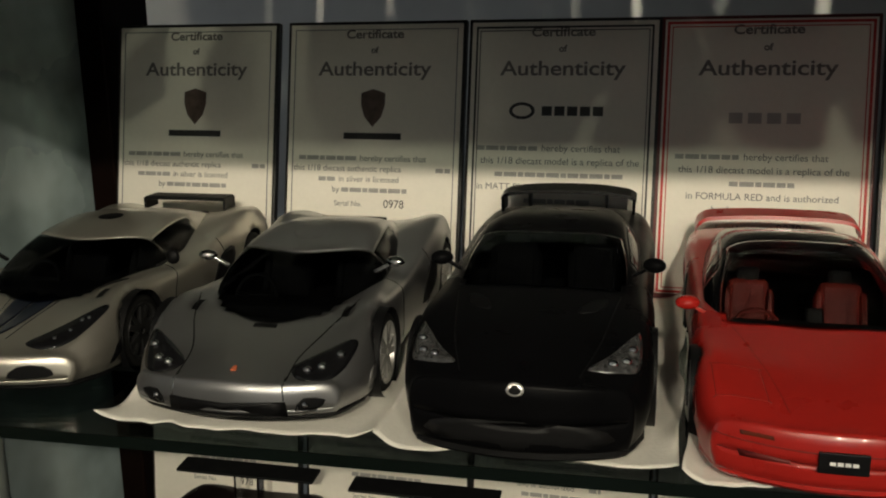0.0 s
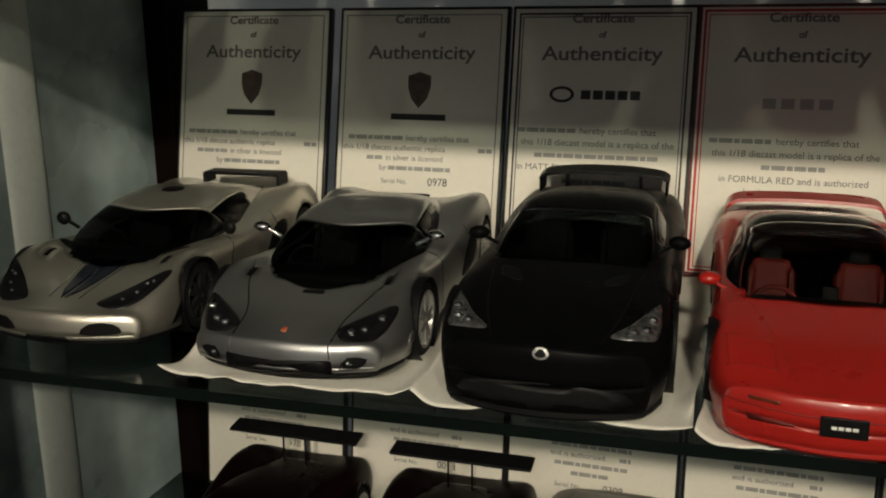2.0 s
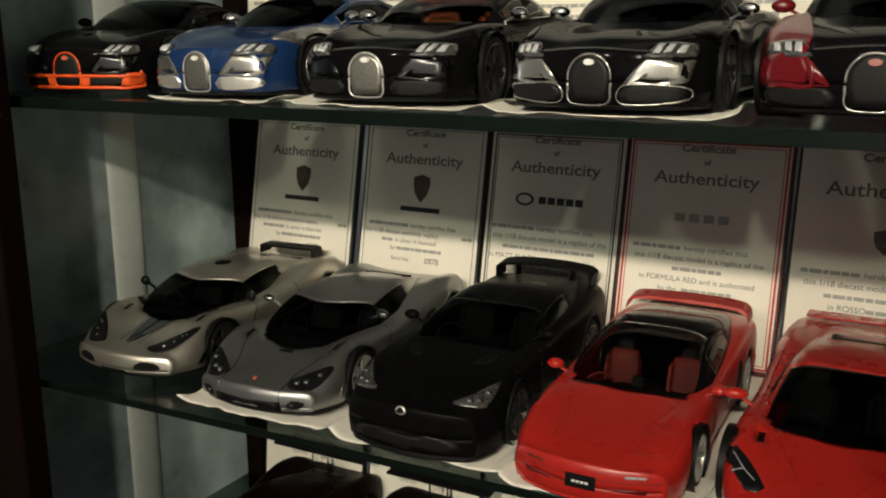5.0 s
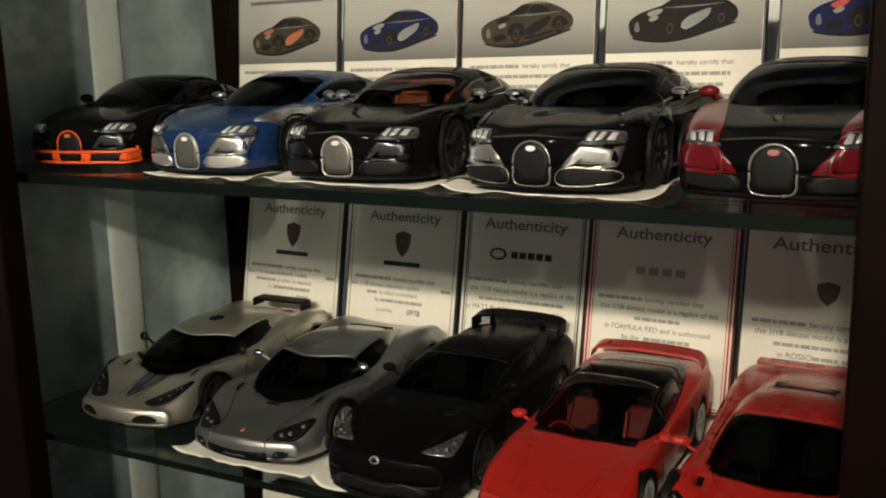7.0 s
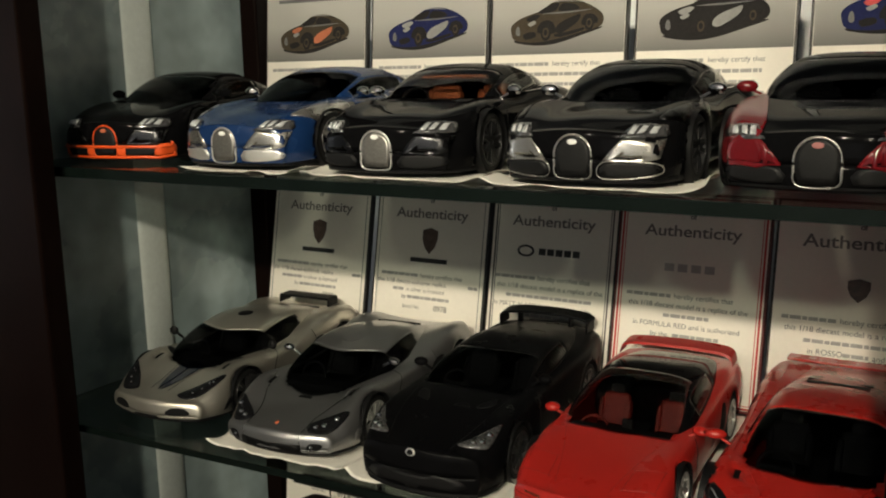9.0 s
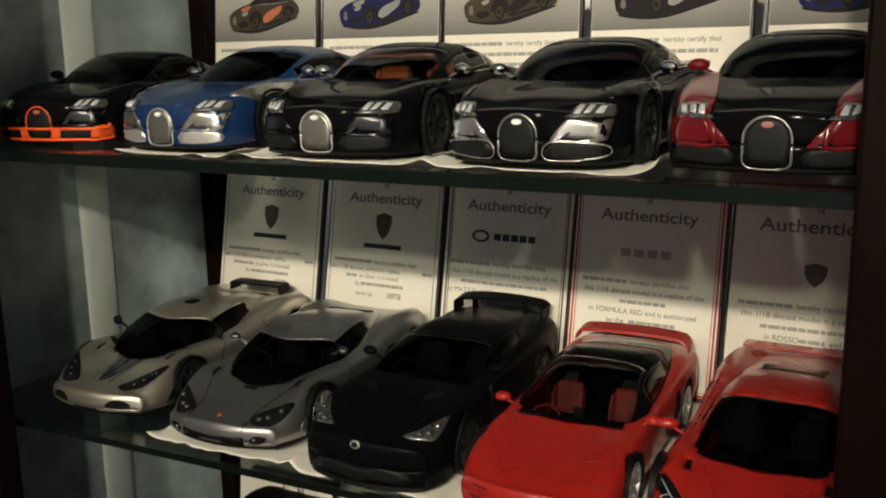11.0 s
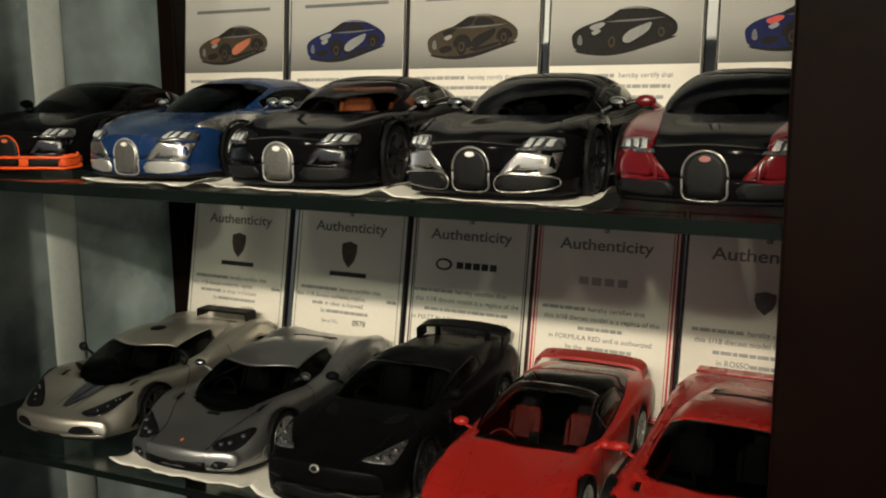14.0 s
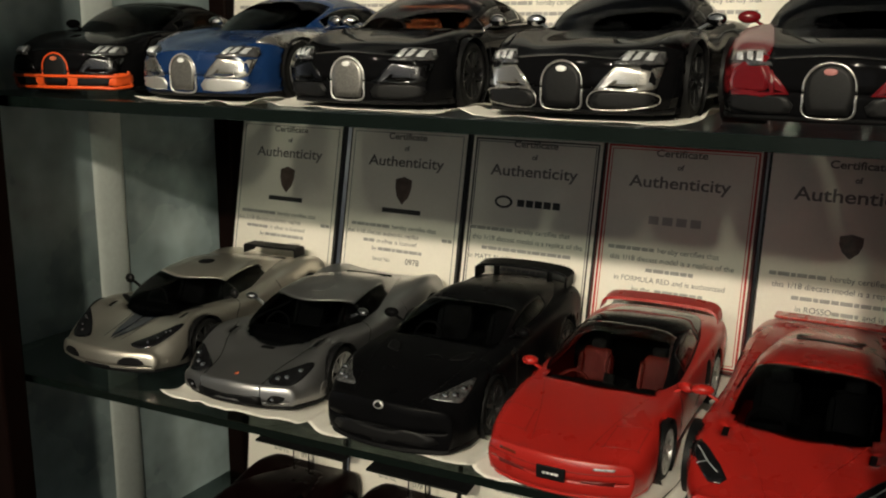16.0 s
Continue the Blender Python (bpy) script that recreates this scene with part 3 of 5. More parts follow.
def shelf(z, y_left, y_right, thick):
    ob = thing("glass_shelf", "thick clear glass shelf with a dark green edge", "shelf", group="glass shelves")
    bm = bmesh.new()
    x0, x1 = GL + 0.001, GR - 0.001
    ya, yb = y_left + (y_right - y_left) * (x0 / 0.5), y_left + (y_right - y_left) * (x1 / 0.5)
    quad = [(x0, ya), (x1, yb), (x1, 0.645), (x0, 0.645)]
    lo = [bm.verts.new((x, y, SHELF + z - thick)) for x, y in quad]
    hi = [bm.verts.new((x, y, SHELF + z)) for x, y in quad]
    bm.faces.new(hi)
    bm.faces.new(lo[::-1])
    for k in range(4):
        bm.faces.new((lo[k], lo[(k + 1) % 4], hi[(k + 1) % 4], hi[k]))
    finish("pane", bm, PANE, ob, "", False)
    bm = bmesh.new()
    quad = [(x0, ya - 0.0009), (x1, yb - 0.0009), (x1, yb - 0.0001), (x0, ya - 0.0001)]
    lo = [bm.verts.new((x, y, SHELF + z - thick + 0.0004)) for x, y in quad]
    hi = [bm.verts.new((x, y, SHELF + z - 0.0004)) for x, y in quad]
    for f in (hi, lo[::-1], *((lo[k], lo[(k + 1) % 4], hi[(k + 1) % 4], hi[k]) for k in range(4))):
        bm.faces.new(f)
    finish("front_edge", bm, EDGE, ob, "dark green polished edge", False).visible_shadow = False
    return ob


shelf(0.0, 0.3165, 0.343, 0.006)
shelf(UP, 0.318, 0.318, 0.008)
shelf(LOW, 0.318, 0.318, 0.008)

# ---- cars of the middle shelf ----
AG_ROWS = [(0.0, 0.84, 0.155, 0.34, 0.40, 0.415, 0.43), (0.35, 0.95, 0.14, 0.43, 0.55, 0.51, 0.50), (0.9, 0.985, 0.12, 0.58, 0.75, 0.65, 0.61), (1.5, 0.96, 0.13, 0.60, 0.72, 0.74, 0.75),
           (2.2, 0.93, 0.13, 0.62, 0.70, 0.78, 0.82), (3.0, 0.985, 0.14, 0.70, 0.88, 0.88, 0.88), (3.6, 0.998, 0.15, 0.78, 0.97, 0.90, 0.86), (4.1, 0.96, 0.18, 0.76, 0.92, 0.84, 0.80), (4.29, 0.92, 0.24, 0.72, 0.84, 0.80, 0.78)]
AG_CAB = [(0.80, 0.46, 0.54, 0.42, 0.585), (0.95, 0.62, 0.59, 0.55, 0.71), (1.25, 0.70, 0.64, 0.60, 0.87), (1.7, 0.74, 0.68, 0.58, 1.04), (2.1, 0.73, 0.71, 0.56, 1.12), (2.5, 0.71, 0.74, 0.52, 1.14), (3.1, 0.62, 0.80, 0.42, 1.06), (3.9, 0.40, 0.80, 0.25, 0.87)]
LFA_ROWS = [(0.0, 0.80, 0.10, 0.46, 0.56, 0.60, 0.62), (0.35, 0.90, 0.11, 0.55, 0.68, 0.68, 0.69), (0.95, 0.94, 0.13, 0.66, 0.80, 0.80, 0.80), (1.6, 0.93, 0.14, 0.70, 0.84, 0.88, 0.89),
            (2.3, 0.92, 0.14, 0.74, 0.88, 0.92, 0.93), (3.1, 0.94, 0.15, 0.78, 0.93, 0.98, 0.99), (3.7, 0.95, 0.16, 0.80, 0.95, 0.98, 0.99), (4.3, 0.90, 0.2, 0.82, 0.98, 1.03, 1.04), (4.5, 0.86, 0.28, 0.80, 0.95, 1.01, 1.02)]
LFA_CAB = [(1.40, 0.73, 0.82, 0.65, 0.84), (1.58, 0.77, 0.84, 0.65, 0.93), (1.9, 0.80, 0.88, 0.62, 1.06), (2.4, 0.80, 0.91, 0.55, 1.19), (2.9, 0.78, 0.94, 0.53, 1.22), (3.5, 0.70, 0.97, 0.48, 1.16), (4.2, 0.55, 0.98, 0.40, 1.06)]
NSX_ROWS = [(0.0, 0.78, 0.12, 0.40, 0.47, 0.49, 0.50), (0.35, 0.86, 0.12, 0.48, 0.58, 0.58, 0.58), (0.95, 0.895, 0.14, 0.58, 0.70, 0.68, 0.68), (1.5, 0.89, 0.15, 0.62, 0.74, 0.76, 0.76),
            (2.3, 0.88, 0.15, 0.66, 0.78, 0.80, 0.80), (3.1, 0.90, 0.16, 0.72, 0.84, 0.86, 0.86), (3.7, 0.905, 0.18, 0.76, 0.88, 0.89, 0.89), (4.3, 0.87, 0.22, 0.76, 0.86, 0.88, 0.88), (4.42, 0.84, 0.30, 0.74, 0.84, 0.86, 0.86)]
NSX_CAB = [(1.27, 0.71, 0.70, 0.63, 0.72), (1.42, 0.74, 0.72, 0.63, 0.81), (1.7, 0.78, 0.75, 0.60, 0.96), (2.2, 0.78, 0.79, 0.52, 1.14), (2.7, 0.76, 0.82, 0.50, 1.17), (3.2, 0.72, 0.86, 0.50, 1.11), (3.75, 0.66, 0.84, 0.48, 1.01), (4.05, 0.60, 0.83, 0.45, 0.945)]
AV_ROWS = [(0.0, 0.78, 0.10, 0.36, 0.42, 0.44, 0.45), (0.4, 0.90, 0.12, 0.46, 0.56, 0.55, 0.54), (1.0, 1.0, 0.12, 0.58, 0.74, 0.68, 0.66), (1.6, 0.98, 0.13, 0.64, 0.78, 0.78, 0.78),
           (2.4, 0.97, 0.13, 0.66, 0.80, 0.84, 0.86), (3.2, 1.0, 0.14, 0.72, 0.88, 0.92, 0.94), (3.9, 1.015, 0.16, 0.78, 0.92, 0.92, 0.92), (4.6, 0.98, 0.2, 0.78, 0.90, 0.90, 0.90), (4.78, 0.94, 0.28, 0.76, 0.88, 0.88, 0.88)]
AV_CAB = [(1.1, 0.74, 0.64, 0.66, 0.67), (1.3, 0.78, 0.67, 0.66, 0.79), (1.8, 0.83, 0.71, 0.60, 0.99), (2.3, 0.81, 0.75, 0.54, 1.11), (2.8, 0.78, 0.80, 0.50, 1.13), (3.4, 0.68, 0.86, 0.46, 1.07), (4.3, 0.5, 0.84, 0.42, 0.965)]
VEY_ROWS = [(0.0, 0.82, 0.09, 0.40, 0.52, 0.56, 0.58), (0.3, 0.93, 0.10, 0.50, 0.66, 0.67, 0.69), (0.9, 0.985, 0.12, 0.60, 0.80, 0.78, 0.79), (1.5, 0.965, 0.14, 0.68, 0.84, 0.88, 0.88),
            (2.2, 0.955, 0.15, 0.70, 0.86, 0.90, 0.90), (3.0, 0.985, 0.15, 0.74, 0.94, 0.98, 1.0), (3.6, 0.998, 0.16, 0.76, 0.94, 0.98, 0.98), (4.2, 0.94, 0.2, 0.72, 0.86, 0.90, 0.90), (4.46, 0.86, 0.28, 0.68, 0.78, 0.80, 0.80)]
VEY_CAB = [(1.02, 0.72, 0.79, 0.64, 0.80), (1.45, 0.82, 0.85, 0.64, 1.05), (1.95, 0.83, 0.88, 0.57, 1.24), (2.5, 0.80, 0.92, 0.55, 1.275), (3.2, 0.70, 0.98, 0.50, 1.17), (4.0, 0.5, 0.92, 0.4, 0.96)]

agera = Car("model_car", "champagne-silver diecast supercar with blue-black bonnet stripes on glass", SILVER, AG_ROWS, AG_CAB, place(0.030, 0.343, 0.0, 3.5), (1.0, 3.60), screen_end=1.62, pillar=0.04, wrap=0.42, side_top=0.40, window=(1.5, 2.85), screen_bow=0.45, nose=0.11, pivot=0.18, group="middle shelf cars")
ccx = Car("model_car", "silver-grey diecast supercar with an orange badge on white tissue", GREY, AG_ROWS, AG_CAB, place(0.1635, 0.337, 0.001, 3.8), (1.0, 3.60), screen_end=1.62, pillar=0.04, wrap=0.42, side_top=0.40, window=(1.5, 2.85), screen_bow=0.45, nose=0.11, pivot=0.18, group="middle shelf cars")
lfa = Car("model_car", "matt black diecast coupe with a rear wing on tissue", MATT, LFA_ROWS, LFA_CAB, place(0.2865, 0.334, 0.001, 2.6), (1.0, 3.58), screen_end=2.3, group="middle shelf cars")
nsx = Car("model_car", "red diecast sports car with red seats and black roof", RED, NSX_ROWS, NSX_CAB, place(0.402, 0.329, 0.001, 1.5), (1.0, 3.50), (0.30, 0.315), screen_end=2.45, roof=BLACK, glass=GLASS, group="middle shelf cars")
av = Car("model_car", "deep red wedge-shaped diecast supercar on tissue", ROSSO, AV_ROWS, AV_CAB, place(0.520, 0.325, 0.001, 0), (1.08, 3.76), screen_end=2.2, group="middle shelf cars")


def veyron(label, low, m, group="upper shelf cars", glass=None):
    return Car("model_car", label, low, VEY_ROWS, VEY_CAB, m, (0.97, 3.66), (0.345, 0.35), screen_end=1.85, screen_bow=0.55, group=group, nose=0.05, glass=glass)


v1 = veyron("black diecast supercar with an orange lip", BLACK, place(-0.005, 0.352, UP, 12))
v2 = veyron("blue diecast supercar with polished aluminium flanks", BLUE, place(0.134, 0.339, UP + 0.001, 0))
v3 = veyron("gloss black diecast supercar with orange seats", BLACK, place(0.264, 0.337, UP + 0.001, 3), glass=GLASS)
v4 = veyron("black and chrome diecast supercar on tissue", BLACK, place(0.397, 0.335, UP + 0.001, 0))
v5 = veyron("black and wine-red diecast supercar", BLACK, place(0.524, 0.333, UP + 0.002, 0))



# ---- details of the middle shelf cars ----
LAMPDARK = mat("smoked_lamp_housing", (0.007, 0.007, 0.008), 0.15, 0.0, 0.2, 200, coat=0.2, spec=0.4)
LAMPBRIGHT = mat("bright_lamp_reflector", (0.74, 0.76, 0.78), 0.22, 0.45, 0.25, 500, coat=1.0)
STRIPE = mat("blue_black_stripe", (0.006, 0.008, 0.018), 0.3, 0.0, 0.1, 60, coat=0.8)
BADGE = mat("orange_badge", (0.50, 0.13, 0.06), 0.4, 0.0, 0.1, 200)
ROSE = mat("rose_enamel", (0.36, 0.14, 0.13), 0.35, 0.0, 0.1, 200)
AMBER = mat("dark_amber_lens", (0.10, 0.02, 0.008), 0.2, 0.0, 0.2, 200, coat=1.0)
SEAM = mat("dark_red_seam", (0.12, 0.008, 0.006), 0.5, 0.0, 0.1, 60)
WHITE = mat("white_print", (0.80, 0.80, 0.78), 0.5, 0.0, 0.04, 60)


FACETBRIGHT = mat("bright_faceted_lamp", (0.42, 0.42, 0.43), 0.2, 0.4, 0.7, 420, coat=0.6, fine=1400)
FACET = mat("clear_faceted_lamp", (0.09, 0.09, 0.093), 0.18, 0.5, 0.9, 420, coat=0.6, fine=1400)


def bulbs(car, housing, spots, r=0.045):
    for x, y in spots:
        for s in (1, -1):
            p, nrm = car.cast("top", s * x, y)
            if p is not None:
                car.blob("bulb", (p + nrm * 0.010 * K) / K, (r * 0.5, r * 0.5, r * 0.42), CHROME, housing[0 if s > 0 else 1], "round chrome lamp lens")


def arched_wing(car, pts, y, material, label):
    bm = bmesh.new()
    rings = []
    for k in range(37):
        x, z = spline([(i, *p) for i, p in enumerate(pts)], k / 6)
        rings.append([bm.verts.new((x * K, (y + dy) * K, (z + dz) * K)) for dy, dz in ((-0.12, -0.022), (-0.11, 0.016), (0.17, 0.045), (0.18, -0.004))])
    for a, b in zip(rings, rings[1:]):
        for i in range(4):
            bm.faces.new((a[i], a[(i + 1) % 4], b[(i + 1) % 4], b[i]))
    bm.faces.new(rings[0])
    bm.faces.new(rings[-1][::-1])
    bmesh.ops.recalc_face_normals(bm, faces=bm.faces[:])
    return part("rear_wing", bm, material, car.ob, label, False)


# champagne silver car
agera.splitter(TRIM, 0.05, 0.125)
agera.blob("roof_scoop", (0, 2.28, 1.115), (0.17, 0.17, 0.03), TRIM, label="dark roof scoop")
agera.pair("bonnet_stripe", [(0.015, 0.95), (0.19, 0.95), (0.17, 0.66), (0.10, 0.36), (0.04, 0.24), (0.015, 0.24)], "top", STRIPE, curve=2, label="blue-black stripe")
lamps = agera.pair("headlight", [(0.38, 0.16), (0.60, 0.12), (0.78, 0.30), (0.88, 0.66), (0.73, 0.56), (0.54, 0.38)], "top", LAMPDARK, label="smoked swept-back headlight")
bulbs(agera, lamps, [(0.60, 0.25), (0.69, 0.35), (0.78, 0.50), (0.73, 0.47)], 0.040)
agera.decal("lower_grille", [(-0.30, 0.165), (0.30, 0.165), (0.27, 0.205), (-0.27, 0.205)], "front", TRIM, curve=0, lift=0.010, label="black lower grille")
agera.pair("air_intake", [(0.34, 0.235), (0.56, 0.225), (0.70, 0.245), (0.63, 0.325), (0.43, 0.330)], "front", TRIM, curve=2, lift=0.008, rings=9, label="black lower intake")
agera.pair("corner_vent", [(0.48, 0.20), (0.60, 0.26), (0.66, 0.40), (0.56, 0.34)], 1, TRIM, curve=2)
agera.pair("bonnet_vent", [(0.44, 1.02), (0.72, 1.16), (0.74, 1.24), (0.60, 1.20), (0.46, 1.10)], "top", TRIM, curve=3)
agera.strip("bonnet_crease", [(0.16, 0.20), (0.20, 0.6), (0.30, 1.1)], "top", 0.006, CHROME, 0.002)
agera.strip("bonnet_crease", [(-0.16, 0.20), (-0.20, 0.6), (-0.30, 1.1)], "top", 0.006, CHROME, 0.002)
agera.strip("door_seam", [(1.75, 0.22), (1.72, 0.5), (1.95, 0.72)], 1, 0.006, TRIM, 0.0)
agera.strip("door_seam", [(2.75, 0.22), (2.85, 0.5), (2.80, 0.80)], 1, 0.006, TRIM, 0.0)
agera.pair("side_scoop", [(2.55, 0.30), (2.95, 0.38), (3.05, 0.66), (2.75, 0.62)], 1, TRIM, curve=3)
agera.mirrors(1.0, 1.62, 0.88, TRIM, (0.075, 0.05, 0.075))
wing = agera.bar("rear_wing", (0, 4.0, 1.03), (0.52, 0.15, 0.020), TRIM, 0.01, label="dark rear wing")
for s in (1, -1):
    agera.bar("wing_end", (s * 0.52, 4.0, 0.965), (0.018, 0.15, 0.07), TRIM, 0.012, wing)
agera.bar("engine_cover", (0, 3.6, 0.90), (0.30, 0.32, 0.03), TRIM, 0.02, rot=(-10, 0, 0))

# silver-grey car
ccx.splitter(TRIM, 0.05, 0.125)
lamps = ccx.pair("headlight", [(0.45, 0.20), (0.53, 0.06), (0.70, 0.09), (0.83, 0.28), (0.87, 0.52), (0.70, 0.42)], "top", LAMPDARK, label="smoked headlight with round lenses")
bulbs(ccx, lamps, [(0.57, 0.17), (0.67, 0.22), (0.78, 0.36)], 0.075)
ccx.decal("lower_grille", [(-0.47, 0.165), (0.0, 0.165), (0.47, 0.165), (0.46, 0.275), (0.0, 0.265), (-0.46, 0.275)], "front", TRIM, curve=0, lift=0.012, label="black lower grille")
fogs = ccx.pair("fog_intake", [(0.53, 0.20), (0.67, 0.20), (0.74, 0.275), (0.59, 0.30)], "front", TRIM, curve=2, lift=0.008, rings=9)
for i, s in enumerate((1, -1)):
    ccx.blob("fog_lamp", (s * 0.60, -0.005, 0.25), (0.026, 0.03, 0.026), CHROME, fogs[i])
for s in (1, -1):
    ccx.strip("bonnet_seam", [(s * 0.44, -0.02), (s * 0.46, 0.35), (s * 0.62, 0.75), (s * 0.72, 1.1)], "top", 0.006, TRIM, 0.0)
    ccx.strip("bumper_seam", [(s * 0.46, 0.10), (s * 0.45, 0.26), (s * 0.43, 0.42)], "front", 0.006, CHROME, 0.002)
ccx.decal("badge", [(-0.022, 0.08), (0.022, 0.08), (0.02, 0.13), (0, 0.15), (-0.02, 0.13)], "top", BADGE, curve=2, label="small orange shield badge")
ccx.decal("bonnet_vent", [(-0.10, 0.74), (0.10, 0.74), (0.10, 0.79), (-0.10, 0.79)], "top", TRIM, curve=0)
ccx.mirrors(0.90, 1.66, 0.95, CHROME, (0.09, 0.06, 0.05), 0.12)
ccx.strip("door_seam", [(1.75, 0.22), (1.72, 0.5), (1.95, 0.72)], 1, 0.006, TRIM, 0.0)
ccx.strip("door_seam", [(2.75, 0.22), (2.85, 0.5), (2.80, 0.80)], 1, 0.006, CHROME, 0.0)
ccx.pair("side_scoop", [(2.55, 0.30), (2.95, 0.38), (3.05, 0.66), (2.75, 0.62)], 1, TRIM, curve=3)
ccx.blob("roof_scoop", (0, 2.15, 1.09), (0.22, 0.30, 0.05), GREY, tilt=4)
ccx.bar("engine_louvre", (0, 3.35, 0.99), (0.34, 0.03, 0.02), TRIM, 0.008, rot=(-14, 0, 0))
ccx.bar("engine_louvre", (0, 3.50, 0.955), (0.34, 0.03, 0.02), TRIM, 0.008, rot=(-14, 0, 0))
ccx.pair("corner_vent", [(0.50, 0.22), (0.62, 0.26), (0.62, 0.36), (0.52, 0.34)], 1, GREY, curve=2)

# matt black coupe
lfa.splitter(TRIM)
lamps = lfa.pair("headlight", [(0.47, 0.22), (0.66, 0.23), (0.82, 0.36), (0.82, 0.72), (0.76, 0.64), (0.62, 0.40)], "top", FACET, label="clear headlight with silver lenses")
bulbs(lfa, lamps, [(0.64, 0.31), (0.73, 0.36), (0.77, 0.50)], 0.075)
lfa.decal("emblem_plate", [(0.062 * math.cos(a), 0.57 + 0.042 * math.sin(a)) for a in (2 * math.pi * k / 16 for k in range(16))], "front", BRUSHED, curve=0, lift=0.016, label="oval chrome emblem")
lfa.decal("emblem_centre", [(0.040 * math.cos(a), 0.57 + 0.024 * math.sin(a)) for a in (2 * math.pi * k / 16 for k in range(16))], "front", TRIM, lift=0.026, curve=0)
lfa.decal("lower_grille", [(-0.55, 0.14), (0.55, 0.14), (0.62, 0.26), (0.3, 0.33), (-0.3, 0.33), (-0.62, 0.26)], "front", MESHM, curve=2)
lfa.pair("bonnet_vent", [(0.34, 1.0), (0.52, 1.06), (0.56, 1.28), (0.42, 1.22)], "top", TRIM, curve=3)
for s in (1, -1):
    lfa.strip("bonnet_seam", [(s * 0.42, 0.12), (s * 0.55, 0.6), (s * 0.66, 1.35)], "top", 0.006, TRIM, 0.0)
lfa.mirrors(0.92, 1.86, 1.00, MATT, (0.10, 0.07, 0.065))
wing = arched_wing(lfa, [(-0.74, 1.14), (-0.64, 1.19), (-0.35, 1.225), (0.0, 1.235), (0.35, 1.225), (0.64, 1.19), (0.74, 1.14)], 4.24, MATT, "arched black rear wing")
for s in (1, -1):
    lfa.bar("wing_end", (s * 0.715, 4.25, 1.08), (0.016, 0.17, 0.085), MATT, 0.012, wing)
    lfa.bar("wing_support", (s * 0.42, 4.22, 1.08), (0.016, 0.08, 0.15), MATT, 0.008, wing)
lfa.strip("door_seam", [(1.72, 0.22), (1.70, 0.6), (1.78, 0.86)], 1, 0.006, TRIM, 0.0)
lfa.seats(2.35, 0.45, CABIN)

# red sports car
nsx.splitter(RED, 0.05, 0.10)
for s in (1, -1):
    nsx.strip("popup_lamp_seam", [(s * 0.42, 0.28), (s * 0.43, 0.27), (s * 0.74, 0.34), (s * 0.75, 0.36), (s * 0.77, 0.66), (s * 0.76, 0.68), (s * 0.46, 0.64), (s * 0.45, 0.62)], "top", 0.0035, SEAM, -0.001, True)
    nsx.strip("bonnet_seam", [(s * 0.30, 0.16), (s * 0.42, 0.7), (s * 0.60, 1.28)], "top", 0.003, SEAM, -0.001)
nsx.decal("turn_light", [(0.40, 0.405), (0.60, 0.405), (0.61, 0.430), (0.41, 0.430)], "front", FACETBRIGHT, curve=0, label="clear turn light")
nsx.decal("turn_light", [(-0.40, 0.405), (-0.60, 0.405), (-0.61, 0.430), (-0.41, 0.430)], "front", AMBER, curve=0, label="dark amber turn light")
nsx.strip("bumper_crease", [(-0.76, 0.375), (-0.60, 0.365), (0.0, 0.36), (0.60, 0.365), (0.76, 0.375)], "front", 0.005, SEAM, 0.0)
nsx.decal("bumper_slot", [(-0.60, 0.255), (0.60, 0.255), (0.62, 0.30), (-0.62, 0.30)], "front", SEAM, curve=0, lift=0.004)
plate = nsx.bar("number_plate", (0, -0.085, 0.32), (0.15, 0.012, 0.070), TRIM, 0.006, label="black plate with a white mark")
for k in range(4):
    nsx.bar("plate_mark", (-0.066 + 0.044 * k, -0.100, 0.32), (0.017, 0.003, 0.011), WHITE, 0.001, plate)
nsx.mirrors(0.92, 1.62, 0.81, RED, (0.10, 0.075, 0.058))
nsx.seats(2.10, 0.28, REDSEAT, w=0.22)
nsx.bar("instrument_pod", (0.0, 1.42, 0.66), (0.62, 0.14, 0.07), CABIN, 0.05)
nsx.bar("console_screen", (0.04, 1.62, 0.70), (0.07, 0.03, 0.11), TRIM, 0.02, rot=(-18, 0, 0))
arched_wing(nsx, [(-0.80, 0.90), (-0.76, 1.00), (-0.60, 1.06), (0.0, 1.08), (0.60, 1.06), (0.76, 1.00), (0.80, 0.90)], 4.02, RED, "arched red rear wing")
nsx.strip("door_seam", [(1.62, 0.22), (1.60, 0.5), (1.66, 0.74)], 1, 0.006, TRIM, 0.0)
nsx.pair("side_scoop", [(2.75, 0.34), (3.0, 0.40), (3.02, 0.68), (2.86, 0.66)], 1, TRIM, curve=3)

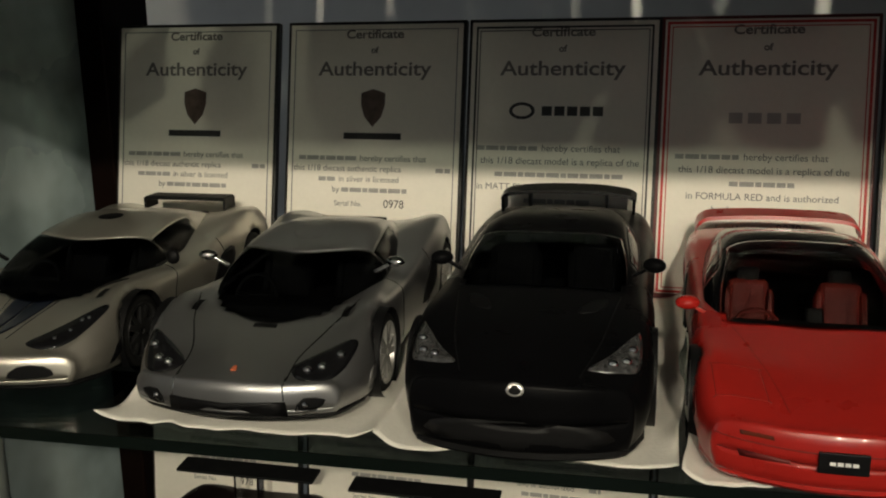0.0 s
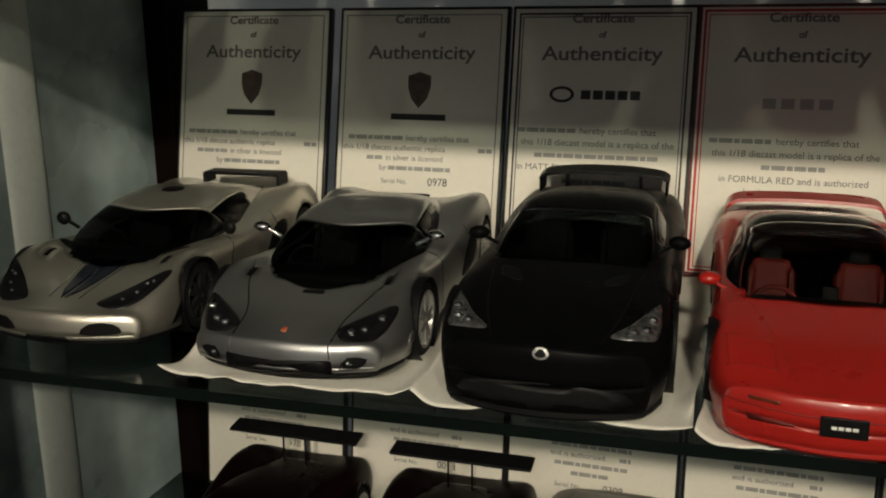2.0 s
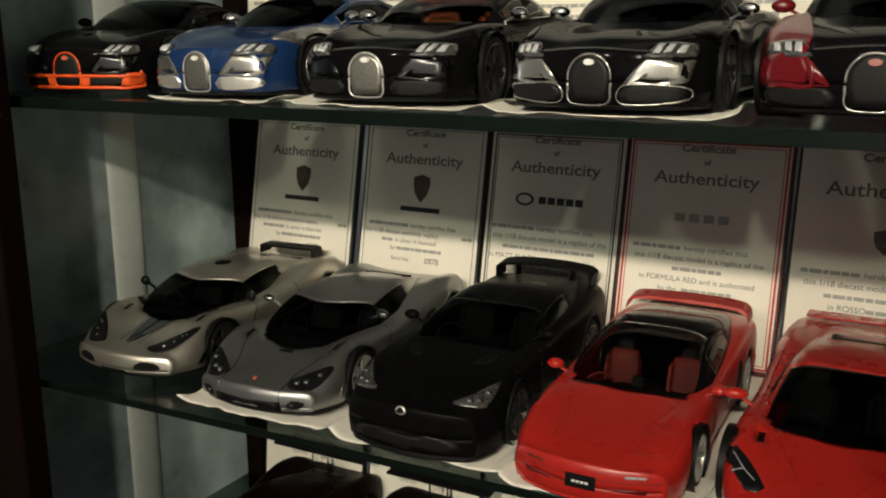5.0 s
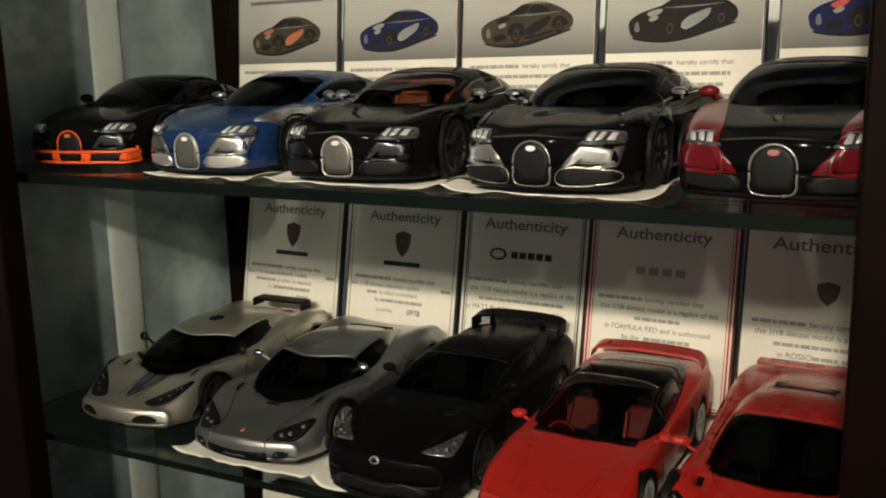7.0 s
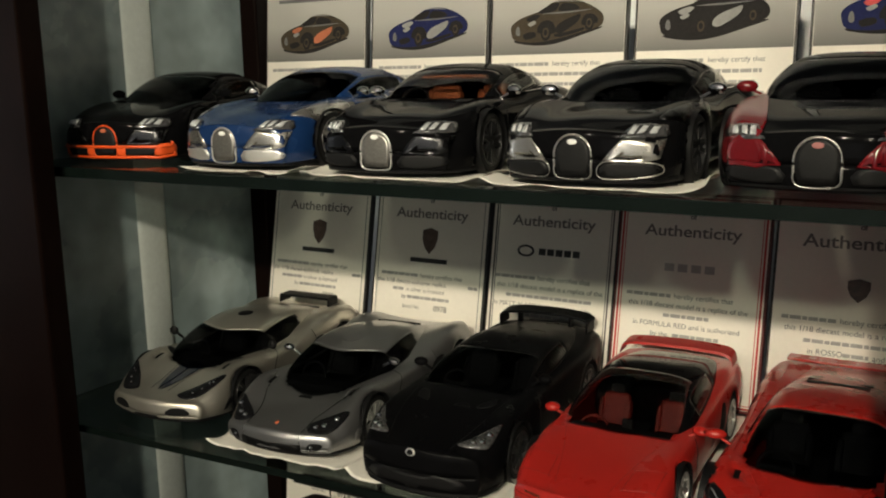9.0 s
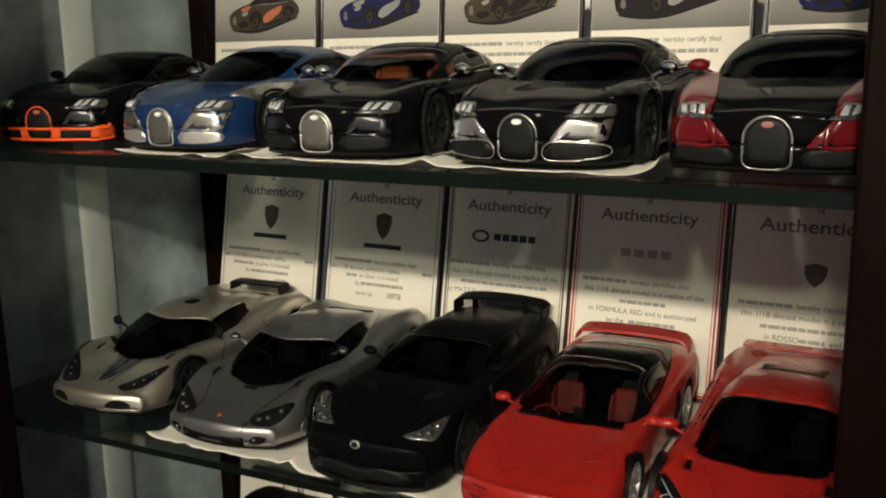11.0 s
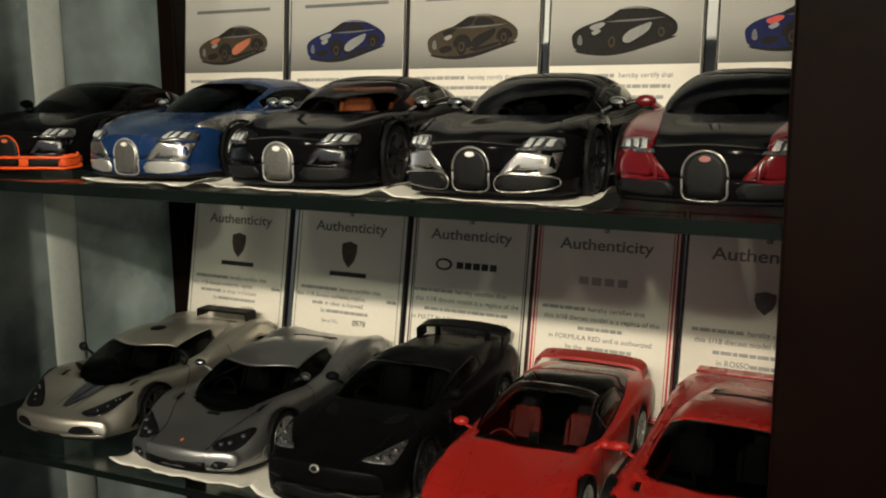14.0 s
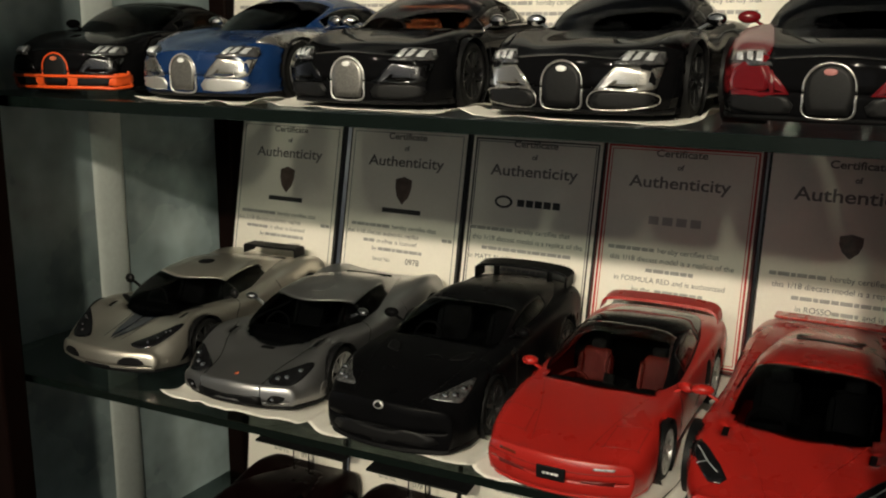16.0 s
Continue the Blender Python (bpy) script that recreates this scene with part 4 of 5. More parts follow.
# deep red wedge
av.splitter(TRIM)
av.pair("headlight", [(0.50, 0.30), (0.66, 0.24), (0.90, 0.62), (0.92, 0.80), (0.74, 0.64)], "top", LAMPDARK, curve=2, label="dark headlight with a white Y mark")
for s in (1, -1):
    av.strip("light_strip", [(s * 0.60, 0.36), (s * 0.72, 0.48), (s * 0.86, 0.68)], "top", 0.008, LAMPBRIGHT, 0.004)
    av.strip("light_strip", [(s * 0.72, 0.48), (s * 0.82, 0.46)], "top", 0.007, LAMPBRIGHT, 0.004)
    av.strip("bonnet_crease", [(s * 0.10, 0.10), (s * 0.30, 0.6), (s * 0.62, 1.2)], "top", 0.006, ROSSO, 0.002)
    av.strip("shoulder_crease", [(s * 0.80, 1.4), (s * 0.84, 2.4), (s * 0.86, 3.4)], "top", 0.010, ROSSO, 0.004)
av.pair("air_intake", [(0.30, 0.12), (0.74, 0.13), (0.80, 0.30), (0.62, 0.34), (0.40, 0.24)], "front", TRIM, curve=2)
av.pair("side_scoop", [(2.7, 0.30), (3.2, 0.40), (3.3, 0.80), (2.95, 0.72)], 1, TRIM, curve=3)
av.mirrors(1.06, 1.60, 0.86, ROSSO, (0.13, 0.07, 0.06))
av.bar("engine_louvre", (0, 3.3, 1.075), (0.36, 0.07, 0.012), TRIM, 0.008, rot=(-8, 0, 0))
av.bar("engine_louvre", (0, 3.52, 1.04), (0.38, 0.07, 0.012), TRIM, 0.008, rot=(-10, 0, 0))
av.bar("rear_wing", (0, 4.55, 0.98), (0.80, 0.12, 0.02), ROSSO, 0.012)
for car in (agera, ccx, av):
    car.seats(2.0, 0.32, CABIN)


# ---- details of the upper shelf cars ----
def horseshoe(w, z0, z1):
    zc = z1 - w
    out = [(w * math.cos(a), zc + w * math.sin(a)) for a in (math.pi * k / 12 for k in range(13))]
    return out + [(-w * 1.0, zc - 0.4 * (zc - z0)), (-w * 0.82, z0), (w * 0.82, z0), (w * 1.0, zc - 0.4 * (zc - z0))]


def dress(car, ring, mesh, flank=None, mirror=CHROME, lip=None, side_ring=False, seats=CABIN, fender=None, lower=None):
    car.splitter(lip or TRIM, 0.05, 0.075)
    car.decal("grille", horseshoe(0.185, 0.12, 0.52), "front", mesh, curve=0, lift=0.012, label="horseshoe grille mesh")
    car.strip("grille_surround", horseshoe(0.195, 0.11, 0.53), "front", 0.0105, ring, 0.014, True, "polished grille surround")
    car.decal("emblem_plate", [(0.05 * math.cos(a), 0.46 + 0.026 * math.sin(a)) for a in (2 * math.pi * k / 14 for k in range(14))], "front", BADGE if ring is ORANGE else ROSE if fender else WHITE, lift=0.022, curve=0)
    if fender:
        car.pair("painted_fender", [(0.50, 0.12), (0.72, 0.18), (0.97, 0.50), (0.99, 1.2), (0.97, 1.7), (0.80, 1.6), (0.66, 1.1), (0.56, 0.6)], "top", fender, curve=3, lift=0.010, rings=16)
        car.pair("painted_cheek", [(0.42, 0.27), (0.66, 0.26), (0.86, 0.27), (0.88, 0.46), (0.70, 0.57), (0.50, 0.57)], "front", fender, curve=2, lift=0.012, rings=14)
    if flank:
        car.pair("polished_cheek", [(0.30, 0.275), (0.55, 0.265), (0.72, 0.27), (0.82, 0.30), (0.85, 0.48), (0.66, 0.485), (0.48, 0.49), (0.38, 0.38)], "front", flank, curve=1, lift=0.008, rings=6, label="polished metal cheek")
        car.pair("polished_fender", [(0.74, 0.40), (0.86, 0.46), (0.985, 0.80), (0.985, 1.30), (0.90, 1.5), (0.88, 1.0)], "top", SMOKE if side_ring else flank, curve=3, lift=0.008, rings=6, label="polished metal fender")
    else:
        car.pair("cheek_panel", [(0.30, 0.275), (0.55, 0.265), (0.72, 0.27), (0.82, 0.30), (0.85, 0.47), (0.66, 0.475), (0.48, 0.48), (0.38, 0.38)], "front", fender or SMOKE, curve=1, lift=0.008, rings=6)
    lamps = car.pair("headlight", [(0.45, 0.500), (0.62, 0.495), (0.84, 0.50), (0.86, 0.525), (0.83, 0.600), (0.68, 0.612), (0.55, 0.608)], "front", FACET, curve=1, lift=0.018, label="clear headlight with bright square lenses")
    for x, z, w in ((0.570, 0.560, 0.024), (0.655, 0.560, 0.026), (0.745, 0.556, 0.026)):
        for i, s in enumerate((1, -1)):
            lens = [(s * (x - w - 0.012), z - 0.030), (s * (x + w - 0.012), z - 0.030), (s * (x + w + 0.012), z + 0.028), (s * (x - w + 0.012), z + 0.028)]
            car.decal("lamp_lens", lens, "front", LAMPBRIGHT, lift=0.024, dome=0.008, curve=1, rings=3, parent=lamps[i], label="bright square lamp lens")
    car.pair("side_grille", [(0.29, 0.125), (0.64, 0.125), (0.80, 0.16), (0.80, 0.235), (0.66, 0.255), (0.32, 0.255)], "front", lower or MESHM, curve=2, lift=0.010)
    if side_ring:
        for s in (1, -1):
            car.strip("side_grille_surround", [(s * x, z) for x, z in ((0.28, 0.115), (0.64, 0.115), (0.82, 0.155), (0.82, 0.24), (0.67, 0.265), (0.31, 0.265))], "front", 0.007, ring, 0.012, True)
    car.mirrors(0.98, 1.62, 0.94, mirror, (0.11, 0.06, 0.065))
    for s in (1, -1):
        car.blob("air_snorkel", (s * 0.36, 2.9, 1.17), (0.12, 0.34, 0.07), mirror if mirror is CHROME else car.paint, tilt=-8)
        car.strip("door_seam", [(1.50, 0.24), (1.46, 0.55), (1.52, 0.82)], s, 0.006, TRIM, 0.0)
        car.strip("window_trim", [(1.75, 0.86), (2.3, 0.885), (2.9, 0.93)], s, 0.010, mirror, 0.004)
    car.seats(2.05, 0.40 if seats is CABIN else 0.50, seats)


dress(v1, ORANGE, MESHM, mirror=BLACK)
for z0, z1 in ((0.095, 0.125), (0.235, 0.26)):
    v1.strip("orange_trim", [(-0.88, z0 + 0.06), (-0.84, z0), (-0.5, z0), (0.0, z0), (0.5, z0), (0.84, z0), (0.88, z0 + 0.06)], "front", 0.022, ORANGE, 0.012, label="orange painted trim")
for s in (1, -1):
    v1.decal("orange_corner", [(s * x, z) for x, z in ((0.70, 0.10), (0.86, 0.11), (0.90, 0.25), (0.78, 0.27))], "front", ORANGE, curve=2, lift=0.012)
    v1.decal("orange_cheek", [(s * x, z) for x, z in ((0.20, 0.10), (0.30, 0.10), (0.32, 0.24), (0.20, 0.24))], "front", ORANGE, curve=2, lift=0.012)
dress(v2, BRUSHED, GRILLE, POLISHED, lower=BRUSHED)
dress(v3, BRUSHED, GRILLE, seats=TAN)
v3.bar("windscreen_header", (0, 1.98, 1.10), (0.46, 0.05, 0.022), TAN, 0.015, label="orange leather header trim", rot=(-14, 0, 0))
dress(v4, POLISHED, MESHM, POLISHED, side_ring=True)
dress(v5, POLISHED, MESHM, mirror=WINE, fender=WINE)

# ---- cars of the lower shelf ----
low = []
TALL_CAB = [(1.0, 0.78, 0.80, 0.74, 0.82), (1.5, 0.86, 0.86, 0.74, 1.10), (2.0, 0.88, 0.88, 0.72, 1.27), (2.7, 0.86, 0.92, 0.70, 1.30), (3.3, 0.80, 0.98, 0.62, 1.22), (4.1, 0.6, 0.92, 0.5, 0.94)]
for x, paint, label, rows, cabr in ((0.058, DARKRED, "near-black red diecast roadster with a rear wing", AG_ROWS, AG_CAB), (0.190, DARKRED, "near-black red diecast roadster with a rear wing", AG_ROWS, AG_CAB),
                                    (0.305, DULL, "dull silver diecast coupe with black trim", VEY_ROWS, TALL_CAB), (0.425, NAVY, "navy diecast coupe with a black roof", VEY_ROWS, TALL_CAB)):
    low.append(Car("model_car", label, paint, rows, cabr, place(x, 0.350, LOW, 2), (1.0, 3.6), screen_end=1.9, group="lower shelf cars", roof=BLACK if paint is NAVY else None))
for car in low[:2]:
    wing = car.bar("rear_wing", (0, 3.75, 1.36), (0.94, 0.16, 0.022), TRIM, 0.015, label="dark carbon rear wing", rot=(5, 0, 0))
    for s in (1, -1):
        car.bar("wing_support", (s * 0.16, 3.75, 1.14), (0.014, 0.08, 0.22), CHROME, 0.006, wing)
    car.strip("bonnet_crease", [(0.3, 0.3), (0.5, 0.8), (0.6, 1.3)], "top", 0.006, CHROME, 0.002)
for car in low:
    car.splitter(TRIM)
    car.mirrors(0.98, 1.62, 0.92, car.paint)
for s in (1, -1):
    low[2].strip("bonnet_seam", [(s * 0.30, 0.2), (s * 0.5, 0.7), (s * 0.66, 1.2)], "top", 0.010, TRIM, 0.004)


# ---- certificates ----
def text_mesh(name, words, size, material, parent, x, z, y=-0.0011, align="CENTER", squeeze=1.0, label=""):
    cur = bpy.data.curves.new(name, "FONT")
    cur.body, cur.size, cur.align_x = words, size, align
    cur.offset = 0.00020 if name == "heading" else 0.0
    tmp = new(name + "_text", cur)
    me = bpy.data.meshes.new_from_object(tmp.evaluated_get(bpy.context.evaluated_depsgraph_get()))
    bpy.data.objects.remove(tmp)
    bpy.data.curves.remove(cur)
    me.materials.clear()
    me.materials.append(material)
    ob = new(name, me)
    ob.parent = parent
    ob.matrix_basis = pose(x, y, z, 90) @ Matrix.Diagonal((squeeze, 1, 1, 1))
    if label:
        ob["label"] = label
    return ob


def plate_of(name, pts, material, parent, y=-0.0011, label=""):
    bm = bmesh.new()
    f = bm.faces.new([bm.verts.new((x, y, z)) for x, z in pts])
    ext = bmesh.ops.extrude_face_region(bm, geom=[f])
    bmesh.ops.translate(bm, vec=(0, 0.0004, 0), verts=[v for v in ext["geom"] if isinstance(v, bmesh.types.BMVert)])
    bmesh.ops.triangulate(bm, faces=[f for f in bm.faces if len(f.verts) > 4])
    bmesh.ops.recalc_face_normals(bm, faces=bm.faces[:])
    return part(name, bm, material, parent, label, False)


def rect(name, x0, x1, z0, z1, material, parent, y=-0.0011, label=""):
    return plate_of(name, [(x0, z0), (x1, z0), (x1, z1), (x0, z1)], material, parent, y, label)


def ring_border(parent, w, h, inset, width, material):
    x, z0, z1 = w / 2 - inset, inset, h - inset
    for x0, x1, a, b in ((-x, x, z0, z0 + width), (-x, x, z1 - width, z1), (-x, -x + width, z0 + width, z1 - width), (x - width, x, z0 + width, z1 - width)):
        rect("border_line", x0, x1, a, b, material, parent)


def certificate(x, base_y, z, w, h, lean, label, yaw=0.0, rim=FRAME):
    ob = thing("framed_certificate", label, "certificate", place(x, base_y, z, yaw) @ pose(0, 0, 0, -lean), "certificates")
    part("frame", box(bmesh.new(), -w / 2, w / 2, 0.0, 0.006, 0.0, h, 0.0006), rim, ob, "thin dark frame", False)
    part("sheet", box(bmesh.new(), -w / 2 + 0.0022, w / 2 - 0.0022, -0.0006, 0.0, 0.003, h - 0.0022), PAPER, ob, "cream printed sheet", False)
    return ob


SHIELD_INK = mat("brown_emblem_ink", (0.09, 0.06, 0.05), 0.5, 0.0, 0.5, 300)
GREYINK = mat("grey_ink", (0.14, 0.14, 0.14), 0.6, 0.0, 0.2, 60)
# Heading ink made paler, for the weak contrast it has in shade.
HEADINK = mat("pale_heading_ink", (0.17, 0.155, 0.145), 0.6, 0.0, 0.3, 300)
MIDINK = mat("soft_grey_ink", (0.33, 0.32, 0.305), 0.6, 0.0, 0.2, 60)
PALEINK = mat("faint_ink", (0.40, 0.38, 0.36), 0.6, 0.0, 0.1, 60)
SHIELD = [(-0.0085, 0.010), (-0.004, 0.0115), (0, 0.0128), (0.004, 0.0115), (0.0085, 0.010), (0.0085, 0.002), (0.006, -0.006), (0, -0.0128), (-0.006, -0.006), (-0.0085, 0.002)]


def heading(ob, big=0.0105):
    text_mesh("heading", "Certificate", 0.0080, HEADINK, ob, 0, 0.1645, squeeze=1.2)
    text_mesh("heading", "of", 0.0060, HEADINK, ob, 0, 0.1545)
    text_mesh("heading", "Authenticity", big * 1.26, HEADINK, ob, 0, 0.1395, squeeze=1.22)


def serial(ob, number, z=0.0505):
    text_mesh("serial_label", "Serial No.", 0.0050, GREYINK, ob, -0.016, z)
    text_mesh("serial_number", number, 0.0078, INK, ob, 0.017, z - 0.0005, squeeze=0.95)


def lines(ob, rows, z, step, size=0.0058):
    """Rows of printing; None stands for a name and becomes a bar."""
    for r in rows:
        if isinstance(r, tuple):
            before, bar, after = r
            wide = 0.0029 * (len(before) + len(after)) * size / 0.0058 + bar
            x = -wide / 2
            if before:
                text_mesh("printed_line", before, size, GREYINK, ob, x, z, align="LEFT")
                x += 0.0029 * len(before) * size / 0.0058
            left, k = x + 0.001, 0
            while left < x + bar - 0.002:
                right = min(left + (0.0052, 0.0085, 0.0036, 0.0070)[k % 4], x + bar - 0.001)
                rect("printed_bar", left, right, z + 0.0002, z + 0.0031, MIDINK, ob)
                left, k = right + 0.0009, k + 1
            if after:
                text_mesh("printed_line", after, size, GREYINK, ob, x + bar, z, align="LEFT")
        else:
            text_mesh("printed_line", r, size, GREYINK, ob, 0, z)
        z -= step


CY, LEAN_C = 0.583, 11
for cx, number, model in ((0.003, "0978", 0.014), (0.1375, "0978", 0.0)):
    c = certificate(cx, CY, 0.0, 0.127, 0.176, LEAN_C, "framed cream certificate of authenticity with a shield emblem")
    heading(c)
    ring_border(c, 0.127, 0.176, 0.0055, 0.0005, GREYINK)
    plate_of("shield_emblem", [(x, z + 0.1175) for x, z in SHIELD], SHIELD_INK, c, label="brown shield emblem")
    rect("name_bar", -0.0205, 0.0205, 0.0962, 0.1005, INK, c)
    lines(c, [("", 0.044, " hereby certifies that"), ("this 1/18 diecast authentic replica", 0.012, ""), ("", 0.014 + model, " in silver is licensed"), ("by", 0.05, "")], 0.0815, 0.0072)
    serial(c, number)

c = certificate(0.265, CY, 0.0, 0.124, 0.176, LEAN_C, "framed cream certificate with black double border lines")
heading(c)
ring_border(c, 0.124, 0.176, 0.0050, 0.0012, INK)
ring_border(c, 0.124, 0.176, 0.0075, 0.0005, INK)
plate_of("oval_emblem", [(-0.025 + 0.0085 * math.cos(a), 0.1165 + 0.0055 * math.sin(a)) for a in (2 * math.pi * k / 20 for k in range(20))], INK, c)
plate_of("oval_emblem_centre", [(-0.025 + 0.0062 * math.cos(a), 0.1165 + 0.0036 * math.sin(a)) for a in (2 * math.pi * k / 20 for k in range(20))], PAPER, c, -0.0014)
for k in range(5):
    rect("name_bar", -0.012 + 0.0082 * k, -0.0055 + 0.0082 * k, 0.1135, 0.1195, INK, c)
lines(c, [("", 0.042, " hereby certifies that"), "this 1/18 diecast model is a replica of the", ("", 0.085, ""), ("in MATT BLACK and is authorized by", 0.002, ""), ("", 0.045, "")], 0.0905, 0.0085, 0.0062)
serial(c, "0978")

REDEDGE = mat("dark_red_frame", (0.10, 0.012, 0.010), 0.35, 0.0, 0.2, 60)
c = certificate(0.390, CY, 0.0, 0.127, 0.176, LEAN_C, "framed cream certificate with red double border lines", rim=REDEDGE)
heading(c)
ring_border(c, 0.127, 0.176, 0.0035, 0.0016, REDINK)
ring_border(c, 0.127, 0.176, 0.0065, 0.0006, REDINK)
for k in range(4):
    rect("name_bar", -0.021 + 0.0112 * k, -0.013 + 0.0112 * k, 0.110, 0.1165, PALEINK, c)
lines(c, [("", 0.040, " hereby certifies that"), "this 1/18 diecast model is a replica of the", ("", 0.040, ""), "in FORMULA RED and is authorized", ("by the", 0.040, "")], 0.0875, 0.0082, 0.0060)
serial(c, "0078", 0.0440)

c = certificate(0.5195, CY, 0.0, 0.127, 0.176, LEAN_C, "framed cream certificate with a small dark crest")
heading(c, 0.0112)
plate_of("crest_emblem", [(x * 0.95, z * 0.72 + 0.108) for x, z in SHIELD], SHIELD_INK, c)
lines(c, [("", 0.042, " hereby certifies that"), "this 1/18 diecast model is a replica of the", ("", 0.075, ""), ("in ROSSO", 0.02, " and is"), "authorized by"], 0.0815, 0.0085, 0.0062)
serial(c, "0978")


# upper shelf: a picture over a strip of printing
def car_picture(ob, colour, second, w=0.084, z=0.104):
    """A printed three-quarter view of a low coupe: flat pieces of ink over one another."""
    s = w / 2

    def ink(name, pts, material, depth, curve=3):
        pts = closed_curve(pts, curve) if curve else pts
        plate_of(name, [(x * s, v + z) for x, v in pts], material, ob, -0.0010 - 0.00025 * depth)

    ink("pictured_shadow", [(-0.95, -0.0125), (-0.5, -0.0165), (0.0, -0.0155), (0.6, -0.0085), (1.0, -0.003), (0.6, -0.004), (-0.4, -0.008)], DARKPRINT, 0)
    ink("pictured_body", [(-1.0, -0.005), (-0.99, 0.001), (-0.80, 0.0065), (-0.50, 0.0105), (-0.34, 0.0125), (-0.10, 0.0188), (0.18, 0.0208), (0.50, 0.0190), (0.80, 0.0135), (0.98, 0.0075), (1.0, 0.001), (0.90, -0.003), (0.55, -0.0065), (0.10, -0.0110), (-0.45, -0.0140), (-0.90, -0.0120)], colour, 1)
    ink("pictured_panel", [(-0.02, -0.0040), (0.10, 0.0020), (0.34, 0.0062), (0.52, 0.0082), (0.47, 0.0022), (0.26, -0.0038), (0.08, -0.0072)], second, 2)
    ink("pictured_panel", [(-0.66, 0.0062), (-0.48, 0.0092), (-0.36, 0.0086), (-0.44, 0.0052), (-0.58, 0.0034)], second, 2)
    ink("pictured_sill", [(-0.04, -0.0080), (0.25, -0.0060), (0.58, -0.0030), (0.58, -0.0052), (0.10, -0.0102)], DARKPRINT, 2, 2)
    ink("pictured_arch", [(-0.40, -0.0060), (-0.34, 0.0022), (-0.20, 0.0042), (-0.06, 0.0020), (-0.01, -0.0070)], DARKPRINT, 3, 2)
    ink("pictured_arch", [(0.56, -0.0010), (0.60, 0.0062), (0.73, 0.0082), (0.85, 0.0060), (0.89, 0.0005)], DARKPRINT, 3, 2)
    ink("pictured_shoulder", [(-0.34, 0.0098), (0.05, 0.0108), (0.45, 0.0112), (0.78, 0.0118), (0.45, 0.0102), (0.05, 0.0094)], GREYINK, 3, 2)
    ink("pictured_windscreen", [(-0.40, 0.0112), (-0.12, 0.0172), (0.06, 0.0180), (-0.02, 0.0120), (-0.22, 0.0100)], DARKPRINT, 3)
    ink("pictured_window", [(0.05, 0.0118), (0.13, 0.0176), (0.38, 0.0168), (0.50, 0.0128), (0.28, 0.0110)], DARKPRINT, 3)
    ink("pictured_highlight", [(-0.08, 0.0192), (0.20, 0.0203), (0.48, 0.0184), (0.20, 0.0195)], SILVERINK, 3)
    ink("pictured_lamp", [(-0.62, 0.0018), (-0.48, 0.0042), (-0.44, 0.0022), (-0.56, -0.0004)], SILVERINK, 4, 2)
    ink("pictured_grille", [(-0.89, -0.0062), (-0.87, -0.0010), (-0.82, -0.0005), (-0.79, -0.0062), (-0.83, -0.0082)], GREYINK, 4, 2)
    ink("pictured_intake", [(-0.72, -0.0070), (-0.48, -0.0050), (-0.44, -0.0092), (-0.66, -0.0115)], DARKPRINT, 4, 2)
    for px, pz, r in ((-0.21, -0.0062, 0.0070), (0.72, 0.0004, 0.0062)):
        for name, f, material, d in (("pictured_wheel", 1.0, DARKPRINT, 5), ("pictured_rim", 0.62, SEPIA, 6), ("pictured_hub", 0.36, DARKPRINT, 7)):
            ink(name, [(px + f * r * 0.66 / s * math.cos(a), pz + f * r * math.sin(a)) for a in (2 * math.pi * k / 18 for k in range(18))], material, d, 0)


DARKPRINT = mat("dark_picture_ink", (0.022, 0.020, 0.020), 0.7, 0.0, 0.2, 200, spec=0.1)
PALEORANGE = mat("orange_print", (0.45, 0.15, 0.08), 0.7, 0.0, 0.2, 40, spec=0.1)
BLUEINK = mat("blue_print", (0.018, 0.022, 0.075), 0.7, 0.0, 0.2, 40, spec=0.1)
SILVERINK = mat("silver_print", (0.27, 0.27, 0.26), 0.7, 0.0, 0.2, 40, spec=0.1)
SEPIA = mat("sepia_print", (0.060, 0.048, 0.034), 0.7, 0.0, 0.2, 40, spec=0.1)
BLACKINK = mat("dark_print", (0.022, 0.02, 0.02), 0.7, 0.0, 0.2, 40, spec=0.1)
for cx, body_ink, panel_ink, what in ((0.0125, SEPIA, PALEORANGE, "a black and orange"), (0.1435, BLUEINK, SILVERINK, "a blue and silver"), (0.2715, SEPIA, BLACKINK, "a dark brown"), (0.4035, BLACKINK, SILVERINK, "a black and white"), (0.538, BLUEINK, REDINK, "a red and blue")):
    c = certificate(cx, 0.590, UP, 0.126, 0.176, 5, "framed certificate with a picture of " + what + " car", rim=FRAME)
    rect("picture_ground", -0.0605, 0.0605, 0.080, 0.165, PHOTO, c, -0.0009, "grey gradient picture")
    car_picture(c, body_ink, panel_ink)

    rect("printed_bar", -0.045, 0.045, 0.1375, 0.1405, GREYINK, c, -0.0013)
    lines(c, [("", 0.050, " hereby certify that"), ("", 0.080, ""), ("", 0.07, ""), ("", 0.085, "")], 0.0700, 0.0085, 0.0058)
    serial(c, "0978", 0.028)

# lower shelf
for cx, number in ((0.012, "0978"), (0.143, "0078"), (0.270, "0308"), (0.398, "0078"), (0.525, "0978")):
    c = certificate(cx, 0.588, LOW, 0.126, 0.176, 6, "framed cream certificate behind the lower cars")
    heading(c)
    lines(c, [("", 0.050, " hereby certifies"), ("", 0.080, ""), ("", 0.06, ""), ("and is authorized", 0.01, ""), ("", 0.055, ""), ("", 0.03, "")], 0.0905, 0.0072)
    serial(c, number, 0.045)


